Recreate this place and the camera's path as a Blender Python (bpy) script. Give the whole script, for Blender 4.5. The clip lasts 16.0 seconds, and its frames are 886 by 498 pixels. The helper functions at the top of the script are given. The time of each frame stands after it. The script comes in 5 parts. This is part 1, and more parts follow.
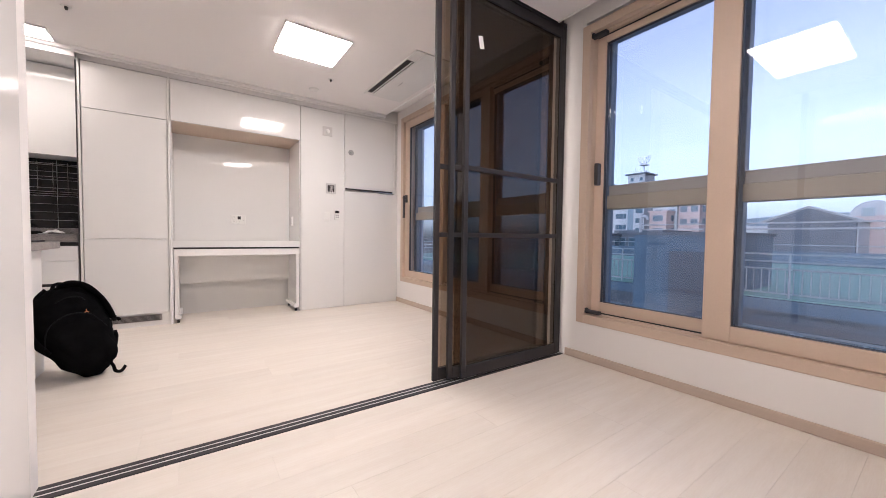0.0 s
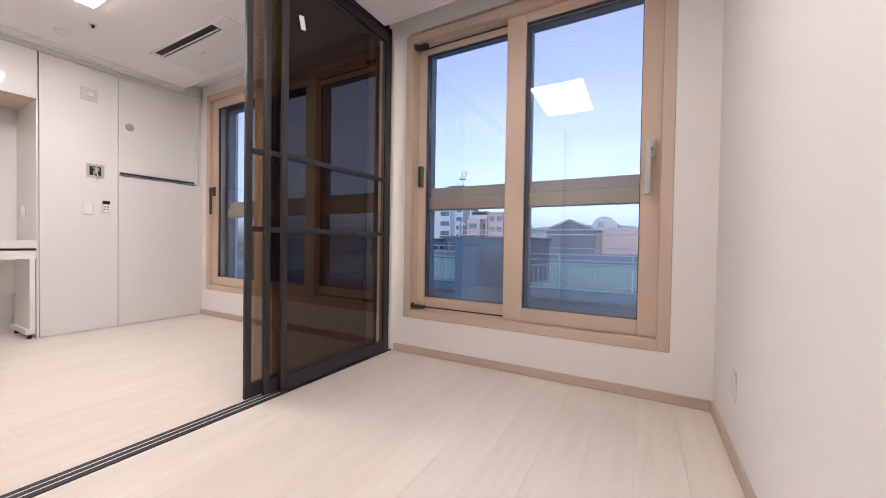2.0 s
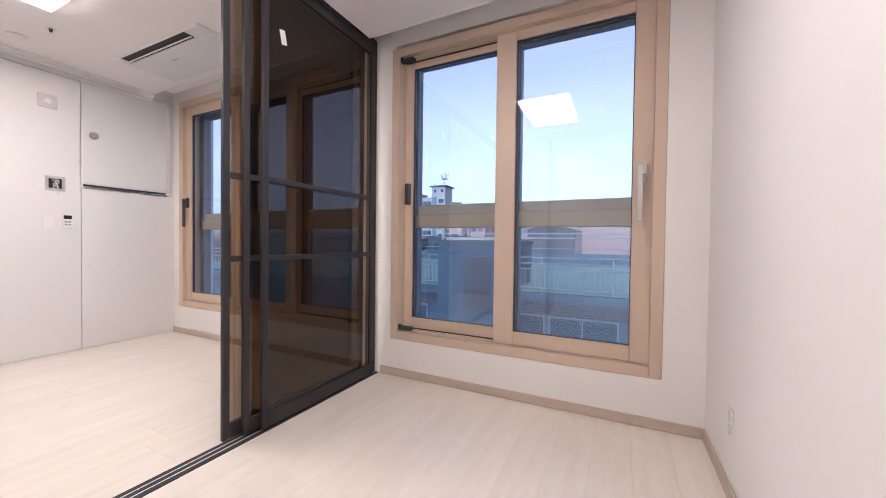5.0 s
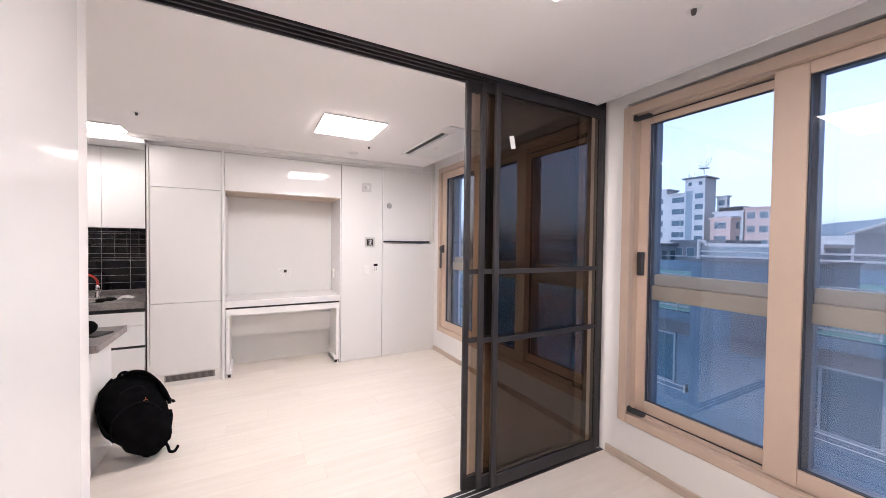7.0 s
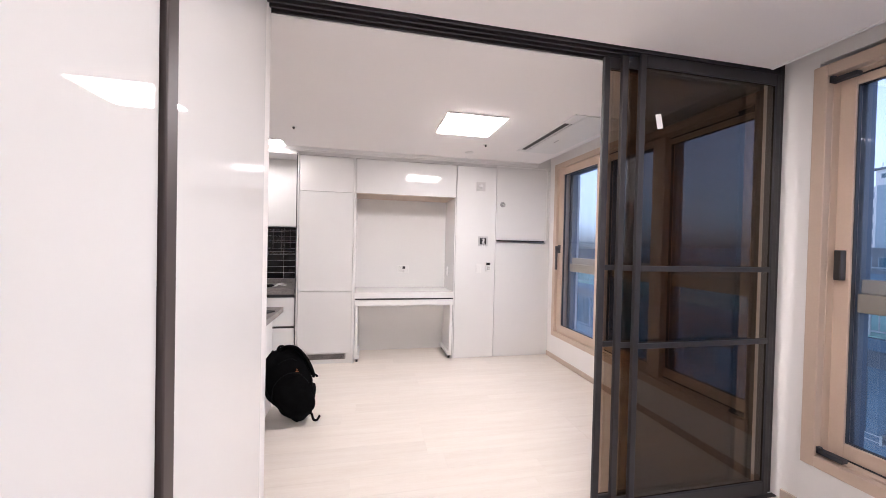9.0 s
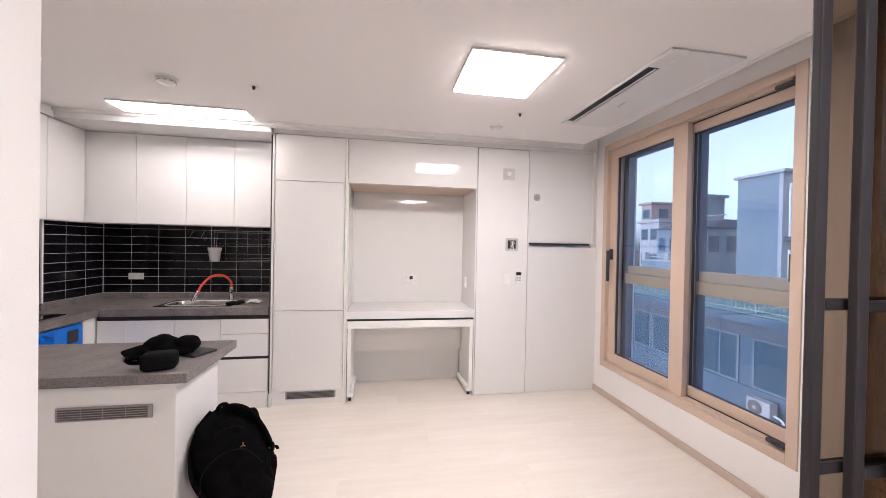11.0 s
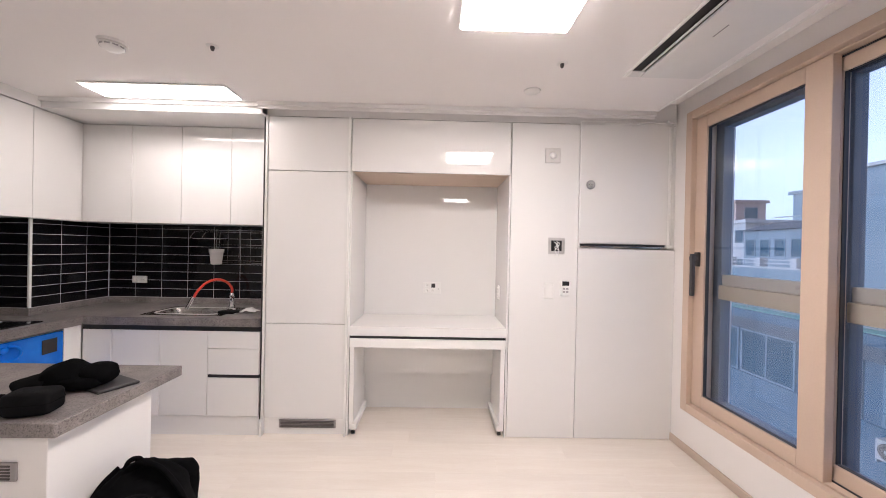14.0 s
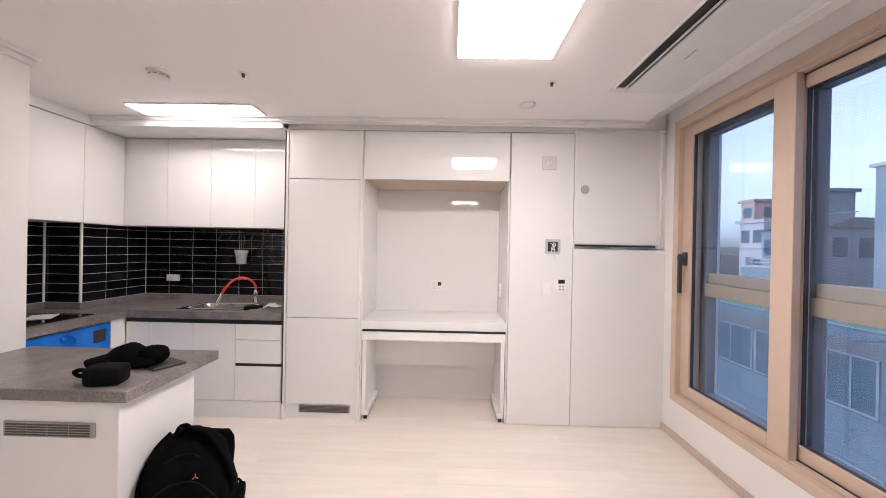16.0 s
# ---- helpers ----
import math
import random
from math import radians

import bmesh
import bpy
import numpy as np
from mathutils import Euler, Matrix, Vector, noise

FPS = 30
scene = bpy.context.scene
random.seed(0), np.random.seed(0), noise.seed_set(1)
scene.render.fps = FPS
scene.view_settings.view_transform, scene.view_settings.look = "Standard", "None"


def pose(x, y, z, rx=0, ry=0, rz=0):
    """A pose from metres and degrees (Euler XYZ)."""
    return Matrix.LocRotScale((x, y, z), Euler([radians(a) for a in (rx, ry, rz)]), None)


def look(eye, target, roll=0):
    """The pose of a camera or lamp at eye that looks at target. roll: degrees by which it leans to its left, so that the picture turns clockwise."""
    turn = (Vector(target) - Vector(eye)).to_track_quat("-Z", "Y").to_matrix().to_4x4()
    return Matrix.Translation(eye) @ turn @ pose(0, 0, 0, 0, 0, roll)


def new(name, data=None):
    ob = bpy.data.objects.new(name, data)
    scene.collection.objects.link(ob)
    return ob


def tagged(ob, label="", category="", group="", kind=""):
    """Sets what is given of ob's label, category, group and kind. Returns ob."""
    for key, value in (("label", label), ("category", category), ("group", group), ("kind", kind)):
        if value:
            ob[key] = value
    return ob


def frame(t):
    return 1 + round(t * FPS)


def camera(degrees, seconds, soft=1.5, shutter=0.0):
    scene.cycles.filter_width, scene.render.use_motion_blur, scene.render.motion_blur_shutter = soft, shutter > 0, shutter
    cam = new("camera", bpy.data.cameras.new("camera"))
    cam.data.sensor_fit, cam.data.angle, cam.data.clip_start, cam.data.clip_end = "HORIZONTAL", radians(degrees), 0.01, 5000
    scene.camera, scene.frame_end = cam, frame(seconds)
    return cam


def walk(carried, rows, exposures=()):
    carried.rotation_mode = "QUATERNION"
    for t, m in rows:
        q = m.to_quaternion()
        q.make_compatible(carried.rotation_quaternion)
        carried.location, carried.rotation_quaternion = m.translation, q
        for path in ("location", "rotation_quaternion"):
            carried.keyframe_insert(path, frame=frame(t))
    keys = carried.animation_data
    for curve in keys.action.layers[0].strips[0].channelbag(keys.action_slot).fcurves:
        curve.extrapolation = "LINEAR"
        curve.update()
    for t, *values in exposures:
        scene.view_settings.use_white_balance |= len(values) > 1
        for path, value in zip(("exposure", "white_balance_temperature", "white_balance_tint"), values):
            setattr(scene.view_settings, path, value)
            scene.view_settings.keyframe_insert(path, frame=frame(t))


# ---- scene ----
cam = camera(101.9, 16.0, 0.9)
PATH = [
    (0, (0.0, -0.233, 0.878), (1.145, 1.405, 0.805), 0.7),
    (0.5, (0.019, -0.258, 0.852), (1.348, 1.235, 0.799), 0.9),
    (1, (0.038, -0.246, 0.85), (1.547, 1.065, 0.799), 0.9),
    (1.5, (0.059, -0.246, 0.841), (1.707, 0.885, 0.796), 0.9),
    (2, (0.061, -0.234, 0.828), (1.809, 0.737, 0.795), 0.9),
    (2.5, (0.06, -0.241, 0.83), (1.862, 0.624, 0.795), 0.9),
    (3, (0.042, -0.256, 0.823), (1.847, 0.604, 0.786), 0.8),
    (5.5, (0.112, -0.147, 1.123), (1.896, 0.756, 1.086), 0.6),
    (6, (0.124, -0.167, 1.361), (1.722, 1.035, 1.322), 0.3),
    (6.5, (0.16, -0.248, 1.434), (1.359, 1.353, 1.411), 0.5),
    (7, (0.087, -0.234, 1.461), (1.029, 1.53, 1.418), 0.7),
    (7.5, (0.088, -0.218, 1.414), (0.819, 1.644, 1.381), 1.1),
    (8, (0.032, -0.204, 1.415), (0.659, 1.695, 1.387), 1.1),
    (8.5, (-0.018, -0.21, 1.412), (0.475, 1.728, 1.382), 1.3),
    (9, (-0.016, -0.142, 1.391), (0.395, 1.815, 1.363), 1.3),
    (9.5, (-0.024, 0.027, 1.376), (0.324, 1.996, 1.351), 1.2),
    (12, (0.401, 1.307, 1.433), (0.741, 3.278, 1.419), 1.0),
    (12.5, (0.547, 1.46, 1.433), (0.793, 3.445, 1.424), 0.9),
    (13, (0.581, 1.536, 1.419), (0.732, 3.531, 1.414), 1.1),
    (13.5, (0.558, 1.543, 1.414), (0.641, 3.541, 1.405), 1.1),
    (14, (0.492, 1.45, 1.404), (0.525, 3.45, 1.397), 1.2),
    (14.5, (0.386, 1.316, 1.409), (0.425, 3.316, 1.404), 1.2),
    (15, (0.378, 1.256, 1.418), (0.424, 3.256, 1.409), 1.1),
    (15.5, (0.486, 1.25, 1.411), (0.522, 3.25, 1.405), 1.0),
    (16, (0.551, 1.215, 1.407), (0.517, 3.215, 1.402), 1.1),
]
EXPOSURES = [(0.0, 2.05, 5870, 16), (2.0, 2.01, 5870, 16), (3.2, 2.03, 5870, 16), (5.5, 2.15, 5750, 16), (6.0, 2.13, 5800, 16), (6.5, 2.32, 5730, 16), (7.5, 2.24, 5670, 16), (9.5, 2.21, 5600, 16), (12.0, 2.19, 5840, 16), (12.5, 1.97, 5870, 16), (13.0, 1.99, 5870, 16), (13.6, 2.21, 5840, 16), (16.0, 2.19, 5820, 16)]
walk(cam, [(t, look(eye, target, roll)) for t, eye, target, roll in PATH], EXPOSURES)

# ---- world, sun, lights ----
world = bpy.data.worlds.new("sky")
scene.world = world
world.use_nodes = True
wn = world.node_tree.nodes
sky = wn.new("ShaderNodeTexSky")
sky.sky_type = "NISHITA"
sky.sun_disc = False
sky.sun_elevation = radians(14)
sky.sun_rotation = radians(-100)
sky.air_density, sky.dust_density, sky.ozone_density = 1.0, 2.5, 1.0
wn["Background"].inputs["Strength"].default_value = 0.08
# thin high cloud pales the sky unevenly
sky_co = wn.new("ShaderNodeTexCoord")
sky_map = wn.new("ShaderNodeMapping")
sky_map.inputs["Scale"].default_value = (1.0, 1.0, 3.5)
cloud = wn.new("ShaderNodeTexNoise")
cloud.inputs["Scale"].default_value, cloud.inputs["Detail"].default_value = 3.2, 6.0
cloud_span = wn.new("ShaderNodeMapRange")
cloud_span.inputs["From Min"].default_value, cloud_span.inputs["From Max"].default_value = 0.4, 0.75
cloud_span.inputs["To Min"].default_value, cloud_span.inputs["To Max"].default_value = 0.3, 0.12
pale = wn.new("ShaderNodeHueSaturation")
pale.inputs["Hue"].default_value = 0.535
wl = world.node_tree.links
wl.new(sky_co.outputs["Generated"], sky_map.inputs["Vector"])
wl.new(sky_map.outputs["Vector"], cloud.inputs["Vector"])
wl.new(cloud.outputs["Fac"], cloud_span.inputs["Value"])
wl.new(cloud_span.outputs["Result"], pale.inputs["Saturation"])
wl.new(sky.outputs["Color"], pale.inputs["Color"])
wl.new(pale.outputs["Color"], wn["Background"].inputs["Color"])

sun_data = bpy.data.lights.new("sun", "SUN")
sun_data.energy, sun_data.angle, sun_data.color = 0.12, radians(30), (1.0, 0.86, 0.74)
sun = new("sun", sun_data)
sun.matrix_world = look((-20, 3.5, 5.1), (0, 0, 0))

PANEL_LIGHT, BEDROOM_LIGHT, KITCHEN_LIGHT = 13.0, 8.3, 5.2
LAMP_COLOUR = (1.0, 0.87, 0.73)


# ---- materials ----
def mat(name, colour, rough=0.5, metal=0.0, spec=0.5, coat=0.0, coat_rough=0.03):
    m = bpy.data.materials.new(name)
    m.use_nodes = True
    b = m.node_tree.nodes["Principled BSDF"]
    b.inputs["Base Color"].default_value = (*colour, 1)
    b.inputs["Roughness"].default_value = rough
    b.inputs["Metallic"].default_value = metal
    b.inputs["Specular IOR Level"].default_value = spec
    b.inputs["Coat Weight"].default_value = coat
    b.inputs["Coat Roughness"].default_value = coat_rough
    return m


def node(m, kind, **settings):
    n = m.node_tree.nodes.new(kind)
    for key, value in settings.items():
        n.inputs[key.replace("_", " ")].default_value = value
    return n


def link(m, a, out, b, inp):
    m.node_tree.links.new(a.outputs[out], b.inputs[inp])


def vary(m, c1, c2, scale, stretch=(1, 1, 1), detail=5, bump=0.0, fine=0.0, fine_scale=0.0, per_piece=0.0):
    """Mottled colour between c1 and c2 at two scales, with relief."""
    b = m.node_tree.nodes["Principled BSDF"]
    co = node(m, "ShaderNodeTexCoord")
    mp = node(m, "ShaderNodeMapping")
    mp.inputs["Scale"].default_value = stretch
    link(m, co, "Object", mp, "Vector")
    vector = (mp, "Vector")
    info = None
    if per_piece:
        info = node(m, "ShaderNodeObjectInfo")
        add = node(m, "ShaderNodeVectorMath")
        add.operation = "ADD"
        mul = node(m, "ShaderNodeMath")
        mul.operation = "MULTIPLY"
        mul.inputs[1].default_value = 37.0
        link(m, info, "Random", mul, 0)
        link(m, mp, "Vector", add, 0)
        link(m, mul, "Value", add, 1)
        vector = (add, "Vector")
    n1 = node(m, "ShaderNodeTexNoise", Scale=scale, Detail=detail, Roughness=0.6)
    link(m, *vector, n1, "Vector")
    ramp = node(m, "ShaderNodeValToRGB")
    ramp.color_ramp.elements[0].position, ramp.color_ramp.elements[1].position = 0.3, 0.7
    ramp.color_ramp.elements[0].color, ramp.color_ramp.elements[1].color = (*c1, 1), (*c2, 1)
    link(m, n1, "Fac", ramp, "Fac")
    last = (ramp, "Color")
    n2 = node(m, "ShaderNodeTexNoise", Scale=fine_scale or scale * 9, Detail=3)
    link(m, *vector, n2, "Vector")
    if fine:
        mix = m.node_tree.nodes.new("ShaderNodeMix")
        mix.data_type, mix.blend_type = "RGBA", "OVERLAY"
        mix.inputs[0].default_value = fine
        link(m, *last, mix, 6)
        link(m, n2, "Fac", mix, 7)
        last = (mix, 2)
    if per_piece:
        hsv = node(m, "ShaderNodeHueSaturation")
        span = node(m, "ShaderNodeMapRange")
        span.inputs["To Min"].default_value, span.inputs["To Max"].default_value = 1 - per_piece, 1 + per_piece
        link(m, info, "Random", span, "Value")
        link(m, span, "Result", hsv, "Value")
        link(m, *last, hsv, "Color")
        last = (hsv, "Color")
    m.node_tree.links.new(last[0].outputs[last[1]], b.inputs["Base Color"])
    if bump:
        bp = node(m, "ShaderNodeBump", Strength=bump, Distance=0.002)
        link(m, n2, "Fac", bp, "Height")
        link(m, bp, "Normal", b, "Normal")
    return m


def glass_mat(name, tint, gloss):
    """A clear sheet: light passes with a tint; gloss is the share mirrored head-on, rising towards grazing angles."""
    m = bpy.data.materials.new(name)
    m.use_nodes = True
    t = m.node_tree
    t.nodes.remove(t.nodes["Principled BSDF"])
    tr, gl, mx, lw, pw, mr = (t.nodes.new(k) for k in ("ShaderNodeBsdfTransparent", "ShaderNodeBsdfGlossy", "ShaderNodeMixShader", "ShaderNodeLayerWeight", "ShaderNodeMath", "ShaderNodeMapRange"))
    tr.inputs["Color"].default_value = (*tint, 1)
    gl.inputs["Roughness"].default_value = 0.0
    lw.inputs["Blend"].default_value = 0.5
    pw.operation = "POWER"
    pw.inputs[1].default_value = 5.0
    mr.inputs["To Min"].default_value, mr.inputs["To Max"].default_value = gloss, 1.0
    t.links.new(lw.outputs["Facing"], pw.inputs[0])
    t.links.new(pw.outputs[0], mr.inputs["Value"])
    t.links.new(mr.outputs["Result"], mx.inputs[0])
    t.links.new(tr.outputs[0], mx.inputs[1])
    t.links.new(gl.outputs[0], mx.inputs[2])
    t.links.new(mx.outputs[0], t.nodes["Material Output"].inputs["Surface"])
    return m


def glow(name, colour, strength):
    m = bpy.data.materials.new(name)
    m.use_nodes = True
    b = m.node_tree.nodes["Principled BSDF"]
    b.inputs["Base Color"].default_value = (0.9, 0.9, 0.9, 1)
    b.inputs["Emission Color"].default_value = (*colour, 1)
    b.inputs["Emission Strength"].default_value = strength
    return m


M_WALL = vary(mat("wallpaper", (0.8, 0.77, 0.74), 0.75), (0.81, 0.785, 0.765), (0.83, 0.805, 0.785), 1.3, bump=0.15, fine=0.04, fine_scale=260)
M_CEIL = vary(mat("ceiling_paper", (0.8, 0.76, 0.73), 0.85), (0.87, 0.84, 0.825), (0.885, 0.855, 0.84), 0.9, bump=0.1, fine=0.03, fine_scale=300)
M_GLOSS = vary(mat("gloss_white_laminate", (0.84, 0.83, 0.815), 0.015, spec=0.5), (0.775, 0.764, 0.75), (0.79, 0.78, 0.765), 0.8)
M_SATIN = vary(mat("satin_white_laminate", (0.83, 0.82, 0.80), 0.3), (0.82, 0.81, 0.79), (0.84, 0.83, 0.81), 1.1, fine=0.03, fine_scale=90)
M_PLANK = vary(mat("pale_oak_laminate", (0.7, 0.6, 0.5), 0.42), (0.725, 0.655, 0.58), (0.785, 0.725, 0.655), 2.2, stretch=(0.9, 9, 9), bump=0.12, fine=0.12, fine_scale=22, per_piece=0.025)
M_SUBFLOOR = mat("plank_joint", (0.6, 0.53, 0.45), 0.8)
M_SKIRT = vary(mat("beige_skirting", (0.5, 0.4, 0.33), 0.5), (0.50, 0.405, 0.335), (0.55, 0.445, 0.37), 3, stretch=(1, 1, 12))
M_FRAME = vary(mat("beige_window_film", (0.58, 0.44, 0.34), 0.45), (0.57, 0.445, 0.35), (0.61, 0.475, 0.375), 2.0, fine=0.05, fine_scale=120)
M_OUTER = vary(mat("outer_window_frame", (0.5, 0.42, 0.33), 0.5), (0.42, 0.37, 0.31), (0.47, 0.41, 0.34), 2.0)
M_RAILTAN = vary(mat("tan_window_rail", (0.5, 0.4, 0.28), 0.5), (0.46, 0.37, 0.26), (0.51, 0.41, 0.29), 2.0)
# bluish shade on the pale outer frame, put into its colour
M_OUTERSHADE = vary(mat("shaded_outer_frame", (0.15, 0.18, 0.23), 0.45), (0.12, 0.15, 0.2), (0.17, 0.205, 0.26), 2.0)
M_GASKET = mat("window_gasket", (0.04, 0.04, 0.045), 0.6)
M_DARK = vary(mat("charcoal_aluminium", (0.035, 0.033, 0.036), 0.5, spec=0.3), (0.03, 0.028, 0.031), (0.042, 0.039, 0.042), 3, fine=0.04)
M_BLACKGAP = mat("black_gap", (0.012, 0.011, 0.012), 0.5)
M_BRONZE = vary(mat("bronze_profile", (0.05, 0.036, 0.034), 0.45), (0.042, 0.03, 0.028), (0.06, 0.044, 0.041), 3, fine=0.04)
M_GRANITE = vary(mat("grey_granite_laminate", (0.2, 0.19, 0.18), 0.35), (0.10, 0.09, 0.087), (0.20, 0.181, 0.172), 7, detail=8)
gb = M_GRANITE.node_tree.nodes["Principled BSDF"]
gv = node(M_GRANITE, "ShaderNodeTexVoronoi", Scale=260.0)
gc = node(M_GRANITE, "ShaderNodeTexCoord")
link(M_GRANITE, gc, "Object", gv, "Vector")
gr_ = node(M_GRANITE, "ShaderNodeHueSaturation", Saturation=0.0)
link(M_GRANITE, gv, "Color", gr_, "Color")
gm = M_GRANITE.node_tree.nodes.new("ShaderNodeMix")
gm.data_type, gm.blend_type = "RGBA", "OVERLAY"
gm.inputs[0].default_value = 0.65
M_GRANITE.node_tree.links.new(gb.inputs["Base Color"].links[0].from_socket, gm.inputs[6])
M_GRANITE.node_tree.links.new(gr_.outputs[0], gm.inputs[7])
M_GRANITE.node_tree.links.new(gm.outputs[2], gb.inputs["Base Color"])
M_STEEL = vary(mat("brushed_steel", (0.5, 0.48, 0.46), 0.25, 1.0), (0.42, 0.40, 0.38), (0.55, 0.53, 0.5), 5, stretch=(30, 1, 1))
M_SINKRIM = mat("polished_sink_rim", (0.72, 0.70, 0.68), 0.3, 0.6)
M_CHROME = mat("chrome", (0.75, 0.75, 0.76), 0.1, 1.0)
M_SILVER = vary(mat("satin_silver", (0.55, 0.54, 0.53), 0.38, 0.35), (0.5, 0.49, 0.48), (0.58, 0.57, 0.56), 8)
M_GUN = mat("gunmetal", (0.09, 0.085, 0.085), 0.35, 0.7)
M_TILE = vary(mat("black_glazed_tile", (0.006, 0.006, 0.008), 0.12, spec=0.3), (0.004, 0.004, 0.006), (0.009, 0.009, 0.011), 4, bump=0.05, per_piece=0.15)
M_GROUT = vary(mat("pale_grout", (0.6, 0.59, 0.58), 0.85), (0.55, 0.54, 0.53), (0.66, 0.65, 0.64), 12)
M_GRILLE = vary(mat("grey_grille", (0.36, 0.33, 0.315), 0.45), (0.33, 0.30, 0.29), (0.39, 0.36, 0.345), 5)
M_GRILLEDARK = mat("grille_slot", (0.09, 0.08, 0.076), 0.7)
M_PLASTIC = vary(mat("white_plastic", (0.78, 0.77, 0.75), 0.4), (0.77, 0.76, 0.74), (0.8, 0.79, 0.77), 4)
M_GREYPLASTIC = mat("grey_plastic", (0.35, 0.34, 0.34), 0.5)
M_BLACK = vary(mat("black_fabric", (0.004, 0.004, 0.0045), 0.95, spec=0.03), (0.003, 0.003, 0.0033), (0.006, 0.006, 0.0065), 14, bump=0.5, fine=0.3, fine_scale=400)
M_BLACKSHELL = vary(mat("black_moulded_fabric", (0.01, 0.01, 0.011), 0.75, spec=0.08), (0.004, 0.004, 0.0045), (0.008, 0.008, 0.0085), 20, bump=0.3, fine=0.2, fine_scale=500)
M_ORANGE = mat("orange_thread", (0.42, 0.13, 0.03), 0.6)
M_RED = mat("red_silicone", (0.62, 0.04, 0.02), 0.35)
M_BLUE = vary(mat("blue_protective_film", (0.01, 0.19, 0.75), 0.08), (0.004, 0.13, 0.62), (0.012, 0.19, 0.75), 7, bump=1.0, fine_scale=14)
M_CERAMIC = mat("black_ceramic_glass", (0.01, 0.01, 0.011), 0.06)
M_PAPER = mat("white_paper", (0.75, 0.75, 0.74), 0.7)
M_GLASS = glass_mat("window_glass", (0.79, 0.865, 0.99), 0.085)
M_TINT = glass_mat("bronze_glass", (0.31, 0.247, 0.19), 0.09)
M_LAMP = glow("lit_diffuser", LAMP_COLOUR, PANEL_LIGHT)
M_LAMP_BED = glow("lit_diffuser_bedroom", LAMP_COLOUR, BEDROOM_LIGHT)
M_LAMP_KITCHEN = glow("lit_diffuser_kitchen", LAMP_COLOUR, KITCHEN_LIGHT)
M_LCD = mat("dark_display", (0.02, 0.02, 0.02), 0.15)


# ---- mesh helpers ----
def part(name, bm, material, parent=None, label="", smooth=False):
    me = bpy.data.meshes.new(name)
    bm.to_mesh(me)
    bm.free()
    me.materials.append(material)
    if smooth:
        for p in me.polygons:
            p.use_smooth = True
    ob = new(name, me)
    if parent:
        ob.parent = parent
    if label:
        ob["label"] = label
    return ob


def thing(name, loc, label, category, group="", kind=""):
    e = new(name)
    e.location = loc
    e.empty_display_size = 0.1
    return tagged(e, label, category, group, kind)


def boxes(*spans, bevel=0.0, segments=1):
    """One mesh of boxes, each (x0, x1, y0, y1, z0, z1)."""
    bm = bmesh.new()
    for x0, x1, y0, y1, z0, z1 in spans:
        m = Matrix.Translation(((x0 + x1) / 2, (y0 + y1) / 2, (z0 + z1) / 2)) @ Matrix.Diagonal((abs(x1 - x0), abs(y1 - y0), abs(z1 - z0), 1))
        bmesh.ops.create_cube(bm, size=1, matrix=m)
    if bevel:
        bmesh.ops.bevel(bm, geom=bm.edges[:], offset=bevel, segments=segments, affect="EDGES", profile=0.5)
    return bm


def cyl(r1, r2, depth, m, seg=24):
    bm = bmesh.new()
    bmesh.ops.create_cone(bm, cap_ends=True, segments=seg, radius1=r1, radius2=r2, depth=depth, matrix=m)
    return bm


def turned(profile, m, seg=32):
    """A lathe shape: (radius, height) pairs turned about z."""
    bm = bmesh.new()
    rings = []
    for r, z in profile:
        rings.append([bm.verts.new(m @ Vector((r * math.cos(2 * math.pi * k / seg), r * math.sin(2 * math.pi * k / seg), z))) for k in range(seg)])
    for a, b in zip(rings, rings[1:]):
        for k in range(seg):
            bm.faces.new((a[k], a[(k + 1) % seg], b[(k + 1) % seg], b[k]))
    bm.faces.new(rings[-1])
    bm.faces.new(rings[0][::-1])
    bmesh.ops.recalc_face_normals(bm, faces=bm.faces[:])
    return bm


def tube(points, radius, seg=10, cyclic=False):
    """A round bar along points, smoothed by a spline."""
    pts = [Vector(p) for p in points]
    path = []
    n = len(pts)
    for k in range(n - 1):
        p0, p1, p2, p3 = pts[max(k - 1, 0)], pts[k], pts[k + 1], pts[min(k + 2, n - 1)]
        for s in range(6):
            t = s / 6
            path.append(0.5 * ((2 * p1) + (p2 - p0) * t + (2 * p0 - 5 * p1 + 4 * p2 - p3) * t * t + (3 * p1 - p0 - 3 * p2 + p3) * t ** 3))
    path.append(pts[-1])
    return sweep(path, [(radius * math.cos(2 * math.pi * k / seg), radius * math.sin(2 * math.pi * k / seg)) for k in range(seg)])


def sweep(path, section):
    bm = bmesh.new()
    rings = []
    side = None
    for k, p in enumerate(path):
        d = (path[min(k + 1, len(path) - 1)] - path[max(k - 1, 0)]).normalized()
        if side is None:
            side = d.orthogonal().normalized()
        side = (side - d * side.dot(d)).normalized()
        up = d.cross(side)
        rings.append([bm.verts.new(p + side * a + up * b) for a, b in section])
    for a, b in zip(rings, rings[1:]):
        for k in range(len(section)):
            j = (k + 1) % len(section)
            bm.faces.new((a[k], a[j], b[j], b[k]))
    bm.faces.new(rings[0][::-1])
    bm.faces.new(rings[-1])
    bmesh.ops.recalc_face_normals(bm, faces=bm.faces[:])
    return bm


def bar(a, b, r, seg=8):
    a, b = Vector(a), Vector(b)
    return sweep([a, b], [(r * math.cos(2 * math.pi * k / seg), r * math.sin(2 * math.pi * k / seg)) for k in range(seg)])


